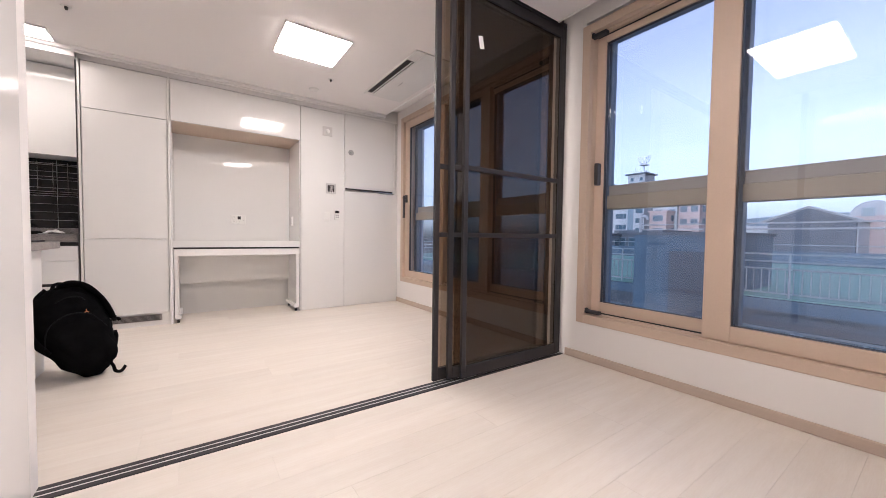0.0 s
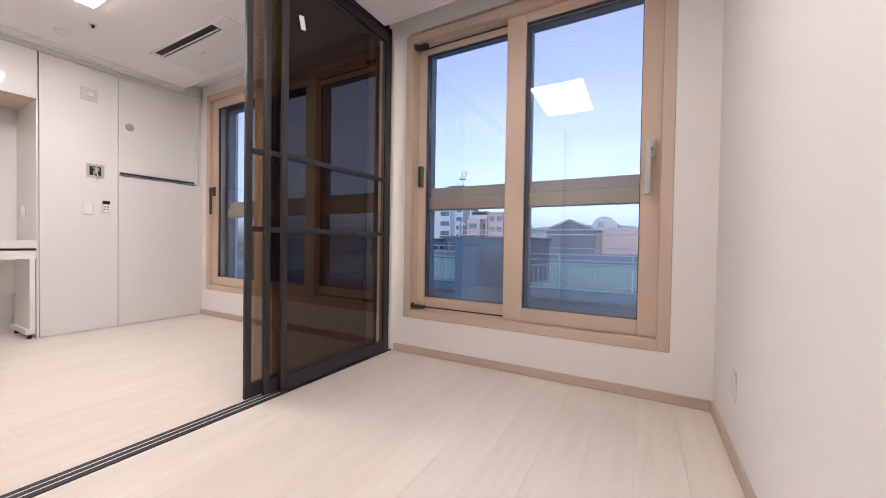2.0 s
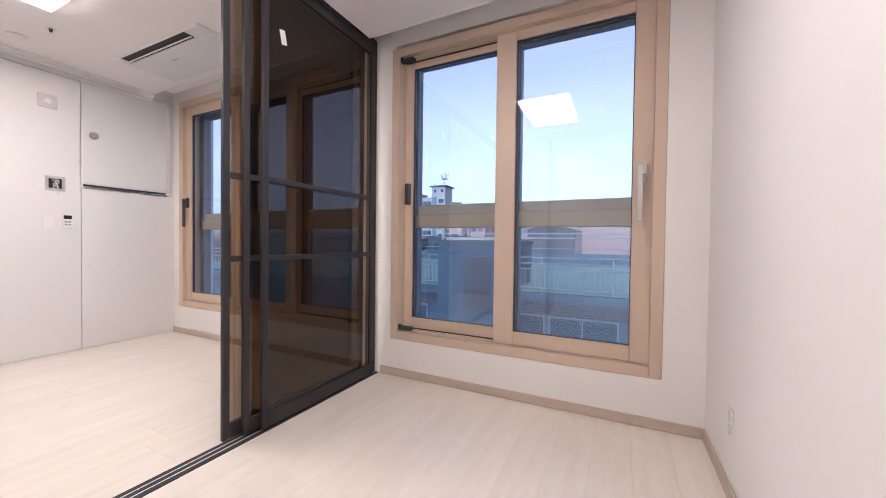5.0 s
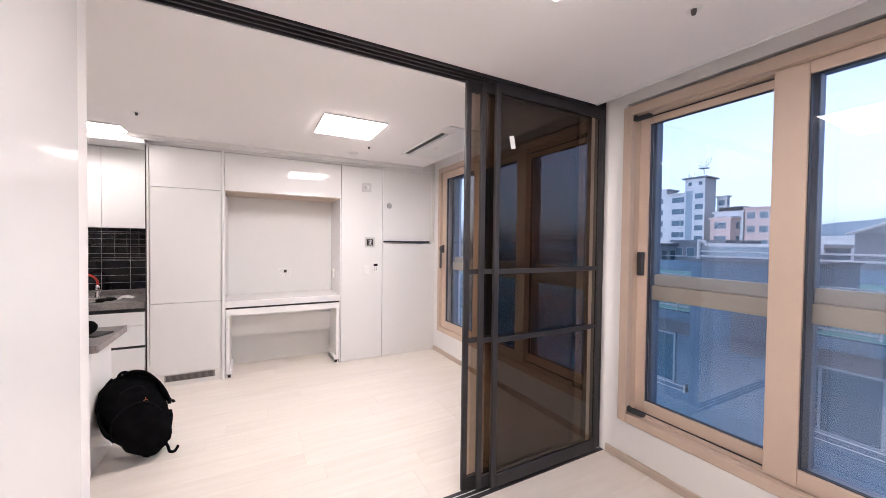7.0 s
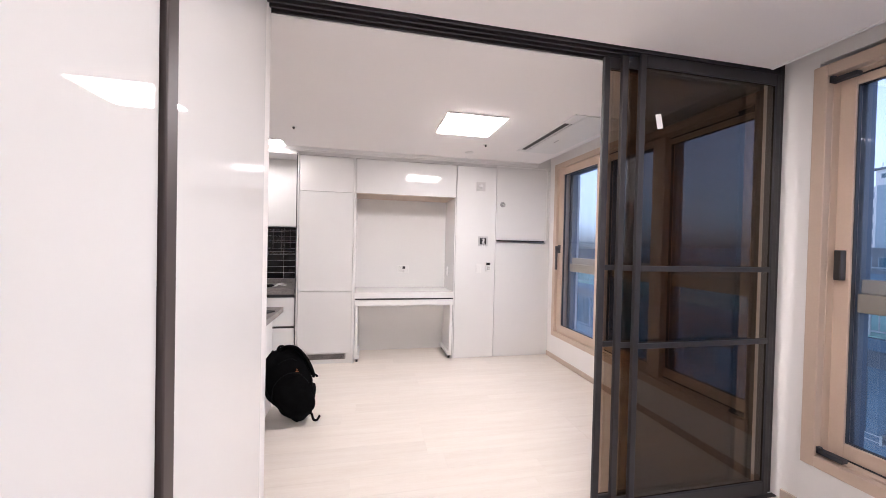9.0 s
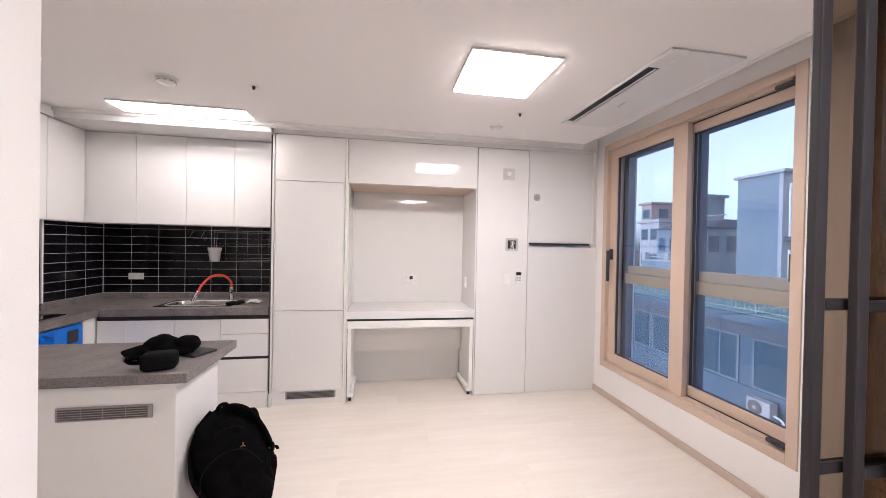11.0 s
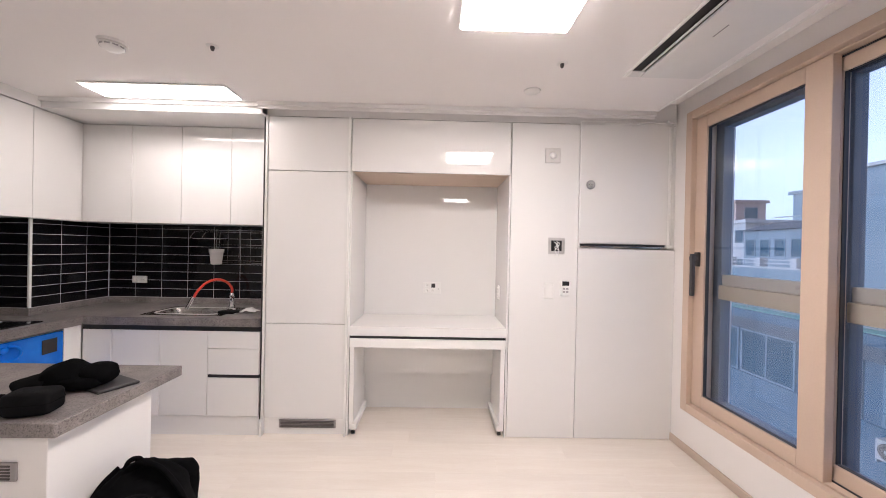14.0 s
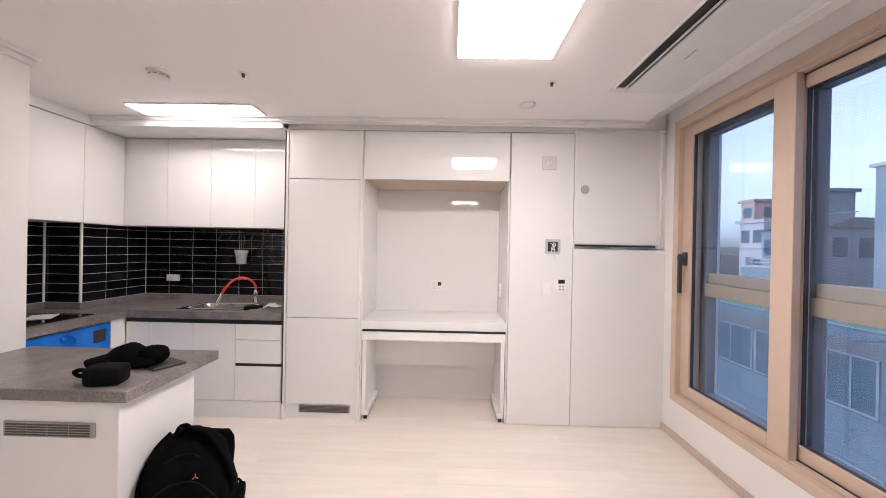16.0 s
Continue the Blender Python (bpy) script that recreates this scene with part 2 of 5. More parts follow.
def ring(y0, y1, z0, z1, w, x0, x1, wb=None, wt=None):
    """A rectangular frame in the y-z plane, as four butted bars."""
    wb, wt = wb or w, wt or w
    return [(x0, x1, y0, y0 + w, z0, z1), (x0, x1, y1 - w, y1, z0, z1), (x0, x1, y0 + w, y1 - w, z0, z0 + wb), (x0, x1, y0 + w, y1 - w, z1 - wt, z1)]


def blob(rx, ry, rz, power=0.5, seg=28, rings=18, wobble=0.0, seed=0.0):
    """A rounded box (superellipsoid) with an uneven skin."""
    bm = bmesh.new()
    bmesh.ops.create_uvsphere(bm, u_segments=seg, v_segments=rings, radius=1)
    for v in bm.verts:
        c = v.co
        q = Vector([math.copysign(abs(a) ** power, a) for a in c])
        n = noise.noise(c * 2.1 + Vector((seed, 0, 0))) + 0.5 * noise.noise(c * 5 + Vector((0, seed, 0)))
        q *= 1 + wobble * n
        v.co = Vector((q.x * rx, q.y * ry, q.z * rz))
    return bm


# ---- plan ----
WX = 2.30          # inner face of the window wall
SY = -0.56          # inner face of the wall behind
BY = 4.15           # fronts of the tall cabinets
TY = 4.73           # tiled wall behind the sink
CEIL = 2.42
CEILB = 2.385       # bedroom ceiling
TRACK0, TRACK1 = 1.445, 1.555
KX = -2.75          # side wall of the kitchen
LX = -1.79          # living room wall beside the peninsula
FL = -0.02          # living room floor, a little below the bedroom's
WARD = -0.43         # front of the wardrobe


def structure(name, bm, material, label, category):
    return tagged(part(name, bm, material), label, category, kind="structure")


def window_y(mirrored):
    return (lambda y: 3.68 - y) if mirrored else (lambda y: y)


# window wall with two openings
W0, W1, L0, L1 = -0.345, 1.32, 2.36, 4.025
structure("wall_east", boxes(
    (WX, 2.64, SY - 0.2, W0, -0.3, 2.8), (WX, 2.64, W1, L0, -0.3, 2.8), (WX, 2.64, L1, 5.0, -0.3, 2.8),
    (WX, 2.64, W0, W1, -0.3, 0.30), (WX, 2.64, W0, W1, 2.385, 2.8), (WX, 2.64, L0, L1, -0.3, 0.30), (WX, 2.64, L0, L1, 2.385, 2.8)),
    M_WALL, "off-white papered wall around two large windows", "wall")
structure("wall_south", boxes((-1.97, WX, SY - 0.15, SY, -0.1, 2.8)), M_WALL, "plain off-white papered bedroom wall", "wall")
structure("wall_north", boxes((KX - 0.2, WX, TY + 0.012, TY + 0.25, -0.1, 2.8)), M_WALL, "off-white wall behind the built-in cabinets", "wall")
structure("wall_west", boxes((LX - 0.2, LX, SY - 0.15, 3.17, -0.1, 2.8)), M_WALL, "off-white wall beside the peninsula counter", "wall")
structure("wall_partition", boxes((LX, WARD - 0.012, 1.455, 1.545, -0.03, 2.8)), M_WALL, "short white wall at the sliding door", "wall")
structure("wall_kitchen_west", boxes((KX - 0.2, KX, 2.9, TY + 0.2, -0.1, 2.8)), M_WALL, "white kitchen side wall", "wall")
structure("wall_kitchen_south", boxes((KX, LX - 0.2, 2.9, 3.05, -0.1, 2.8)), M_WALL, "white kitchen end wall", "wall")
structure("kitchen_pillar", boxes((KX, -2.455, 4.1, TY + 0.01, FL - 0.005, 2.8)), M_WALL, "square white pillar in the kitchen corner", "pillar")

# ceilings, with the curtain pocket along the windows
structure("ceiling", boxes(
    (-1.97, 2.125, SY - 0.1, 1.425, CEILB, CEIL + 0.1), (KX - 0.1, 2.06, 1.565, TY + 0.1, CEIL, CEIL + 0.1),
    (-1.97, 2.06, 1.425, 1.565, CEIL + 0.012, CEIL + 0.1),
    (2.06, WX + 0.01, SY - 0.1, TY + 0.1, 2.53, 2.6), (2.045, 2.06, SY, TY, CEIL + 0.1, 2.56)),
    M_CEIL, "matt off-white papered ceiling with a curtain pocket", "ceiling")
structure("trim", boxes(
    (2.112, 2.129, SY, 1.425, CEILB - 0.006, CEIL + 0.05), (2.045, 2.064, 1.565, 4.02, CEIL - 0.006, CEIL + 0.05),
    (-0.81, 2.06, 4.02, 4.045, CEIL - 0.03, CEIL), (-0.81, 2.06, 4.045, 4.06, CEIL - 0.045, CEIL),
    (KX, -0.81, 4.05, 4.065, CEIL - 0.03, CEIL), (LX, LX + 0.03, 1.57, 3.17, CEIL - 0.05, CEIL), (LX, LX + 0.05, 1.57, 3.19, CEIL - 0.02, CEIL), bevel=0.003),
    M_SATIN, "white moulded ceiling trim", "trim")
structure("cabinet_filler", boxes((-0.795, WX - 0.01, BY + 0.004, BY + 0.02, 2.362, 2.53), (KX, -0.795, 4.07, 4.085, 2.345, CEIL), (KX, -0.795, 4.085, TY, 2.345, 2.36), (KX, -2.36, 3.06, 4.07, 2.345, CEIL)), M_GLOSS, "white filler boards above the cabinets", "filler board")

# skirting
structure("baseboard", boxes(
    (WX - 0.014, WX, SY + 0.012, 1.43, 0, 0.055), (WX - 0.014, WX, 1.57, BY, FL, 0.038), (-0.5, WX, SY, SY + 0.012, 0, 0.055),
    (LX, LX + 0.012, 1.56, 2.64, FL, 0.038), bevel=0.003), M_SKIRT, "beige wood-look skirting board", "skirting board")

# subfloor
floor = structure("floor", boxes((-1.97, WX + 0.05, SY - 0.1, 1.535, -0.1, -0.0085), (-1.97, WX + 0.05, 1.535, TY + 0.1, -0.1, FL - 0.008), (KX - 0.1, -1.97, 2.9, TY + 0.1, -0.1, FL - 0.008)), M_SUBFLOOR, "pale oak-look laminate floor", "floor")


# ---- sliding partition ----
def partition_panel(x0, x1, y, label):
    e = thing("sliding_glass_door", ((x0 + x1) / 2, y, 0.012), label, "sliding door", "stacked sliding doors")
    h, t, s = 2.366, 0.011, 0.034
    cx = (x0 + x1) / 2
    a, b = x0 - cx, x1 - cx
    for q in ((a, a + s), (b - s, b)):
        part("stile", boxes((q[0], q[1], -t, t, 0, h), bevel=0.004, segments=2), M_DARK, e)
    part("bottom_rail", boxes((a + s, b - s, -t, t, 0, 0.075), bevel=0.003), M_DARK, e)
    part("top_rail", boxes((a + s, b - s, -t, t, h - 0.06, h), bevel=0.003), M_DARK, e)
    for z in (0.885, 1.287):
        part("glazing_bar", boxes((a + s, b - s, -t, t, z - 0.026, z + 0.002), bevel=0.003), M_DARK, e)
    for z0, z1 in ((0.075, 0.859), (0.887, 1.261), (1.289, h - 0.06)):
        bm = bmesh.new()
        f = [bm.verts.new(p) for p in ((a + s, 0, z0), (b - s, 0, z0), (b - s, 0, z1), (a + s, 0, z1))]
        bm.faces.new(f)
        part("pane", bm, M_TINT, e, "bronze-tinted glass pane")
    return e


partition_panel(1.325, 2.235, 1.463, "charcoal-framed sliding door with bronze-tinted glass panes")
partition_panel(1.245, 2.155, 1.495, "charcoal-framed sliding door with bronze-tinted glass panes")
partition_panel(1.163, 2.073, 1.527, "charcoal-framed sliding door with bronze-tinted glass panes")
sticker = thing("glass_sticker", (1.449, 1.4615, 2.05), "small white paper sticker on the tinted glass", "sticker")
part("paper", boxes((-0.017, 0.017, -0.0012, 0.0, -0.037, 0.037)), M_PAPER, sticker).matrix_local = pose(0, 0, 0, 0, -12, 0)
jamb = thing("door_jamb", (2.295, 1.49, 0), "charcoal aluminium jamb at the window wall", "door jamb")
part("pocket_block", boxes((-0.255, -0.026, 0.0, 0.062, 2.372, 2.53)), M_DARK, jamb)
part("profile", boxes((-0.025, WX - 2.295, -0.005, 0.065, 0, CEIL + 0.04), bevel=0.002), M_DARK, jamb)
rail = thing("floor_track", (0.9, 1.49, 0), "charcoal sliding door floor track with two pale grooves", "door track")
part("track_base", boxes((-1.34, 1.39, -0.048, 0.048, -0.008, -0.003)), M_DARK, rail)
for k in range(3):
    part("groove_rail", boxes((-1.34, 1.39, (k - 1) * 0.032 - 0.0133, (k - 1) * 0.032 + 0.0133, -0.004, 0.0025), bevel=0.001), M_DARK, rail)
for k in (-1, 1):
    part("groove_strip", boxes((-1.34, 1.39, k * 0.016 - 0.0026, k * 0.016 + 0.0026, -0.004, 0.003)), M_PLASTIC, rail, "pale groove strip")
head = thing("ceiling_track", (0.9, 1.5, CEILB), "charcoal three-groove sliding door ceiling track", "door track")
part("track_body", boxes((-1.4, 1.158, -0.06, 0.06, 0.018, 0.045)), M_BLACKGAP, head)
for k in range(4):
    part("track_lip", boxes((-1.4, 1.158, -0.056 + k * 0.037 - 0.006, -0.056 + k * 0.037 + 0.006, -0.006, 0.02), bevel=0.0015), M_DARK, head)
part("white_edge", boxes((-1.4, 1.16, 0.063, 0.075, -0.01, 0.034), bevel=0.002), M_SATIN, head, "white edge strip")


# ---- windows ----
def window(name, mirrored, label):
    f = window_y(mirrored)
    top = 2.42 if mirrored else 2.365      # upper edge of the casing
    gt = top - 0.145 if mirrored else top - 0.12

    def fl(spans):
        return [(x0, x1, min(f(y0), f(y1)), max(f(y0), f(y1)), z0, z1) for x0, x1, y0, y1, z0, z1 in spans]

    e = tagged(new(name), label, "window", kind="structure")
    # casing, proud of the wall
    part("casing", boxes(*fl(ring(-0.37, 1.345, 0.266, top, 0.06, WX - 0.006, WX + 0.04)), bevel=0.003), M_FRAME, e, "beige casing")
    part("window_frame", boxes(*fl(ring(-0.345, 1.32, 0.30, top - 0.03, 0.036, WX + 0.04, 2.475)), bevel=0.002), M_FRAME, e)
    part("sill_track", boxes(*fl([(WX + 0.082, WX + 0.086, -0.30, 1.28, 0.336, 0.344), (WX + 0.082, WX + 0.086, -0.30, 1.28, top - 0.08, top - 0.072)])), M_GASKET, e)
    # inner sash and second sash
    for nm, y0, y1, x0, gl in (("inner_sash", -0.312, 0.57, WX + 0.032, (-0.215, 0.442)), ("second_sash", 0.465, 1.288, WX + 0.09, (0.56, 1.222))):
        x1 = x0 + 0.046
        z0, z1 = 0.33, top - 0.062
        s = part(nm, boxes(*fl([(x0, x1, y0, gl[0], z0, z1), (x0, x1, gl[1], y1, z0, z1), (x0, x1, gl[0], gl[1], z0, 0.416), (x0, x1, gl[0], gl[1], gt, z1)]), bevel=0.004, segments=2), M_FRAME, e)
        part("gasket", boxes(*fl(ring(gl[0] - 0.002, gl[1] + 0.002, 0.414, gt + 0.002, 0.006, x0 + 0.012, x1 - 0.012))), M_GASKET, s)
        bm = bmesh.new()
        xm = (x0 + x1) / 2
        bm.faces.new([bm.verts.new((xm, f(y), z)) for y, z in ((gl[0], 0.416), (gl[1], 0.416), (gl[1], gt), (gl[0], gt))])
        g = part("pane", bm, M_GLASS, s, "clear glass pane")
        g.visible_shadow = False
    # outer window with its cross rail
    # jambs, head and mullion carry the painted shade colour
    o = part("outer_frame", boxes(*fl(ring(-0.335, 1.31, 0.31, 2.375, 0.075, 2.49, 2.56, wb=0.05, wt=0.085) + [(2.49, 2.56, 0.45, 0.53, 0.36, 2.29)]), bevel=0.003), M_OUTERSHADE, e, "outer window frame, its shade painted blue-grey")
    for y0, y1 in ((-0.26, 0.45), (0.53, 1.235)):
        part("cross_rail", boxes(*fl([(2.47, 2.56, y0, y1, 1.085, 1.182)]), bevel=0.004), M_RAILTAN, o, "tan cross rail")
        part("sash_rail", boxes(*fl([(2.495, 2.56, y0, y1, 1.183, 1.256)]), bevel=0.004), M_OUTER, o, "grey-beige sash rail")
        for z0, z1 in ((0.36, 1.085), (1.256, 2.29)):
            bm = bmesh.new()
            bm.faces.new([bm.verts.new((2.525, f(y), z)) for y, z in ((y0, z0), (y1, z0), (y1, z1), (y0, z1))])
            g = part("outer_pane", bm, M_GLASS, o, "clear glass pane")
            g.visible_shadow = False
    # hardware
    metal = M_GUN if mirrored else M_SILVER
    h = part("handle_plate", boxes(*fl([(WX + 0.010, WX + 0.032, -0.284, -0.247, 1.31, 1.41)]), bevel=0.004, segments=2), metal, e, "metal lever handle plate")
    part("lever", boxes(*fl([(WX - 0.034, WX + 0.012, -0.272, -0.248, 1.35, 1.38), (WX - 0.036, WX - 0.014, -0.262, -0.234, 1.105, 1.397)]), bevel=0.004, segments=2), metal, h)
    part("finger_pull", boxes(*fl([(WX + 0.05, WX + 0.09, 1.236, 1.266, 1.25, 1.405)]), bevel=0.004, segments=2), M_GUN, e, "gunmetal finger pull")
    for z in (0.34, top - 0.098):
        part("stopper", boxes(*fl([(WX + 0.005, WX + 0.045, 1.175, 1.284, z, z + 0.022), (WX + 0.005, WX + 0.03, 1.266, 1.284, z, z + 0.035)]), bevel=0.003), M_GASKET, e, "black plastic stopper")
    return e


window("window_1", False, "large beige-framed sliding window with a double outer frame")
window("window_2", True, "large beige-framed sliding window with a double outer frame")


# ---- built-in wardrobe ----
wardrobe = thing("wardrobe", (-0.73, 0.385, 0), "tall built-in wardrobe with high-gloss white doors", "wardrobe")
part("body", boxes((-0.3, 0.278, SY + 0.01 - 0.385, 1.43 - 0.385, 0, CEILB)), M_SATIN, wardrobe)
for y0, y1 in ((SY + 0.02, 0.01), (0.015, 0.684), (0.739, 1.43)):
    part("door", boxes((0.28, 0.30, y0 - 0.385, y1 - 0.385, 0.02, CEILB - 0.004), bevel=0.0015), M_GLOSS, wardrobe, "high-gloss white door")
part("handle_profile", boxes((0.279, 0.312, 0.688 - 0.385, 0.735 - 0.385, 0.02, CEILB - 0.004), bevel=0.005, segments=3), M_BRONZE, wardrobe, "dark bronze full-height handle profile")


# ---- ceiling lights ----
def panel_light(name_label, x0, x1, y0, y1, z, lit):
    cx, cy = (x0 + x1) / 2, (y0 + y1) / 2
    e = thing("ceiling_light", (cx, cy, z), name_label, "ceiling light", "flat ceiling lights")
    a, b = (x1 - x0) / 2, (y1 - y0) / 2
    part("housing", boxes((-a - 0.012, a + 0.012, -b - 0.012, b + 0.012, -0.012, 0.0), bevel=0.003), M_PLASTIC, e)
    part("diffuser", boxes((-a, a, -b, b, -0.018, -0.012), bevel=0.002), lit, e, "lit white diffuser")
    return e


panel_light("square flat ceiling light, switched on", 0.582, 1.065, 2.60, 3.095, CEIL, M_LAMP)
panel_light("square flat ceiling light, switched on", 0.60, 1.10, 0.29, 0.78, CEILB, M_LAMP_BED)
panel_light("long flat kitchen ceiling light, switched on", -1.82, -0.90, 3.79, 3.985, CEIL, M_LAMP_KITCHEN)


# ---- ceiling fittings ----
def sprinkler(x, y, z=CEIL):
    e = thing("sprinkler_head", (x, y, z), "small recessed metal sprinkler head on the ceiling", "sprinkler", "ceiling sprinklers")
    part("rosette", turned([(0.0, -0.002), (0.026, -0.003), (0.03, 0.0)], Matrix()), M_PLASTIC, e)
    part("bulb_cup", turned([(0.0, -0.024), (0.007, -0.023), (0.010, -0.012), (0.011, -0.002)], Matrix(), 20), M_GUN, e, "dark metal cup", True)


for p in ((-0.69, 3.33), (1.152, 3.40), (1.62, 0.57, CEILB)):
    sprinkler(*p)
smoke = thing("smoke_detector", (-1.19, 3.32, CEIL), "round white smoke detector on the ceiling", "smoke detector")
part("base", turned([(0.06, -0.012), (0.063, 0.0)], Matrix()), M_PLASTIC, smoke)
part("dome", turned([(0.0, -0.045), (0.03, -0.043), (0.05, -0.03), (0.053, -0.0125)], Matrix()), M_PLASTIC, smoke, "", True)
for k in range(10):
    a = 2 * math.pi * k / 10
    part("vent_slot", boxes((-0.002, 0.002, -0.011, 0.011, -0.004, 0.004)), M_GREYPLASTIC, smoke).matrix_local = pose(0.049 * math.cos(a), 0.049 * math.sin(a), -0.026, 0, 0, math.degrees(a))
disc = thing("ceiling_cover", (1.08, 3.745, CEIL), "round white blanking cover on the ceiling", "ceiling cover")
part("plate", turned([(0.0, -0.012), (0.045, -0.011), (0.052, -0.004), (0.053, 0.0)], Matrix()), M_PLASTIC, disc, "", True)

ac = thing("ceiling_air_conditioner", (1.765, 2.975, CEIL), "white one-way cassette air conditioner flush in the ceiling", "air conditioner")
part("front_panel", boxes((-0.128, 0.22, -0.585, 0.53, -0.014, 0.0), bevel=0.006, segments=2), M_PLASTIC, ac)
part("outer_edge", boxes((-0.225, -0.208, -0.585, 0.53, -0.014, 0.0), (-0.208, -0.128, -0.585, -0.40, -0.012, 0), (-0.208, -0.128, 0.47, 0.53, -0.012, 0), bevel=0.004), M_PLASTIC, ac)
part("outlet_slot", boxes((-0.208, -0.128, -0.40, 0.47, -0.004, 0.0)), M_BLACKGAP, ac, "dark air outlet slot")
part("louvre", boxes((-0.158, -0.144, -0.39, 0.46, -0.013, -0.008), bevel=0.002), M_PLASTIC, ac)
part("display_mark", boxes((-0.02, -0.014, 0.03, 0.12, -0.0155, -0.0142)), M_GREYPLASTIC, ac)


# ---- tall cabinets ----
def door_leaf(parent, x0, x1, z0, z1, o, material=M_GLOSS, name="door", t=0.02, y=BY):
    return part(name, boxes((x0 - o[0], x1 - o[0], y - o[1], y + t - o[1], z0, z1), bevel=0.0015), material, parent)


fo = (-0.478, BY, 0)
fridge = thing("refrigerator_cabinet", fo, "tall gloss-white built-in cabinet with three doors", "cabinet")
part("body", boxes((-0.30, 0.295, 0.022, TY - BY, 0.105, 2.36)), M_SATIN, fridge)
part("side_panel", boxes((-0.319, -0.303, -0.03, TY - BY, FL, 0.1), (-0.319, -0.303, -0.008, TY - BY, 0.1, 2.362), bevel=0.001), M_SATIN, fridge)
part("side_panel", boxes((0.298, 0.314, -0.02, TY - BY, FL, 2.362), bevel=0.001), M_SATIN, fridge)
part("edge_profile", boxes((-0.3285, -0.3195, -0.012, 0.012, 0.1, 2.36), bevel=0.002), M_DARK, fridge, "dark full-height edge profile")
for z0, z1 in ((0.105, 0.812), (0.818, 1.952), (1.958, 2.356)):
    door_leaf(fridge, -0.478 - 0.298, -0.478 + 0.294, z0, z1, fo)
part("plinth", boxes((-0.302, 0.297, 0.02, 0.036, FL, 0.1)), M_SATIN, fridge)
gr = part("grille", boxes((-0.19, 0.235, 0.008, 0.02, 0.03, 0.09), bevel=0.002), M_GRILLE, fridge, "grey ventilation grille")
for k in range(5):
    part("louvre", boxes((-0.175, 0.22, 0.004, 0.009, 0.037 + k * 0.0105, 0.0425 + k * 0.0105)), M_GRILLEDARK, gr)

no = (0.4375, BY, 0)
niche = thing("niche_cabinet", no, "gloss-white wall unit with an open niche over a desk", "cabinet")
part("top_box", boxes((-0.6, 0.6, 0.022, 0.52, 1.972, 2.36)), M_SATIN, niche)
door_leaf(niche, -0.158, 1.034, 1.962, 2.356, no, name="flap_door")
part("soffit_board", boxes((-0.6, 0.6, 0.022, 0.55, 1.958, 1.971)), M_FRAME, niche, "beige underside board")
part("side_board", boxes((-0.6, -0.588, 0.0, 0.55, FL, 1.958)), M_GLOSS, niche)
part("side_board", boxes((0.588, 0.6, 0.0, 0.55, FL, 1.958)), M_GLOSS, niche)
part("back_board", boxes((-0.588, 0.588, 0.54, 0.555, 0.30, 1.958)), M_GLOSS, niche)
part("lower_back", boxes((-0.588, 0.588, 0.49, 0.51, FL, 0.5)), M_SATIN, niche)
part("shelf", boxes((-0.588, 0.588, 0.0, 0.538, 0.732, 0.80), bevel=0.001), M_GLOSS, niche, "thick white niche shelf")

do = (0.4375, 4.15, 0)
desk = thing("pull_out_desk", do, "white pull-out desk on castors under the niche shelf", "desk")
part("desktop", boxes((-0.585, 0.585, -0.006, 0.45, 0.645, 0.712), bevel=0.0015), M_SATIN, desk)
# near-black fill paints the shadow between desktop and shelf
part("shadow_strip", boxes((-0.585, 0.585, 0.0, 0.45, 0.714, 0.728)), M_BLACKGAP, desk, "black fill painting the shadow above the desktop")
for s in (-1, 1):
    xx = 0.567 * s
    part("side_leg", boxes((xx - 0.016, xx + 0.016, 0.004, 0.44, 0.065, 0.645), bevel=0.0015), M_SATIN, desk)
    part("foot_rail", boxes((xx - 0.016 - 0.024 * (s > 0), xx + 0.016 + 0.024 * (s < 0), 0.006, 0.43, 0.022, 0.064), bevel=0.003), M_SATIN, desk)
    for yy in (0.035, 0.39):
        c = part("castor", cyl(0.018, 0.018, 0.024, pose(xx - s * 0.012, yy, FL + 0.0185, 0, 90, 0), 18), M_BLACKGAP, desk, "black castor wheel")
        part("fork", boxes((xx - s * 0.012 - 0.016, xx - s * 0.012 + 0.016, yy - 0.012, yy + 0.012, 0.01, 0.023)), M_GREYPLASTIC, c)
part("modesty_panel", boxes((-0.551, 0.551, 0.37, 0.386, 0.325, 0.645)), M_SATIN, desk)

po = (1.298, BY, 0)
panel = thing("wall_panel", po, "tall plain gloss-white panel beside the niche", "wall panel")
part("board", boxes((-0.255, 0.255, 0.0, 0.02, FL + 0.003, 2.356), bevel=0.0015), M_GLOSS, panel)

ho = (1.93, BY, 0)
hatch = thing("tall_cupboard", ho, "white cupboard with a lower door and framed upper hatch", "cupboard")
part("lower_door", boxes((-0.372, 0.368, 0.0, 0.02, FL + 0.003, 1.421), bevel=0.0015), M_GLOSS, hatch)
part("upper_hatch", boxes((-0.36, 0.31, 0.008, 0.026, 1.459, 2.375), bevel=0.002), M_GLOSS, hatch, "white upper hatch")
part("hatch_frame", boxes((-0.372, -0.362, -0.004, 0.024, 1.422, 2.385), (0.312, 0.368, 0.012, 0.03, 1.422, 2.385), (-0.362, 0.312, -0.002, 0.024, 2.377, 2.389), bevel=0.0015), M_SATIN, hatch)
part("hinge_rod", bar((0.325, -0.006, 1.437), (0.325, -0.006, 2.385), 0.007), M_PLASTIC, hatch, "", True)
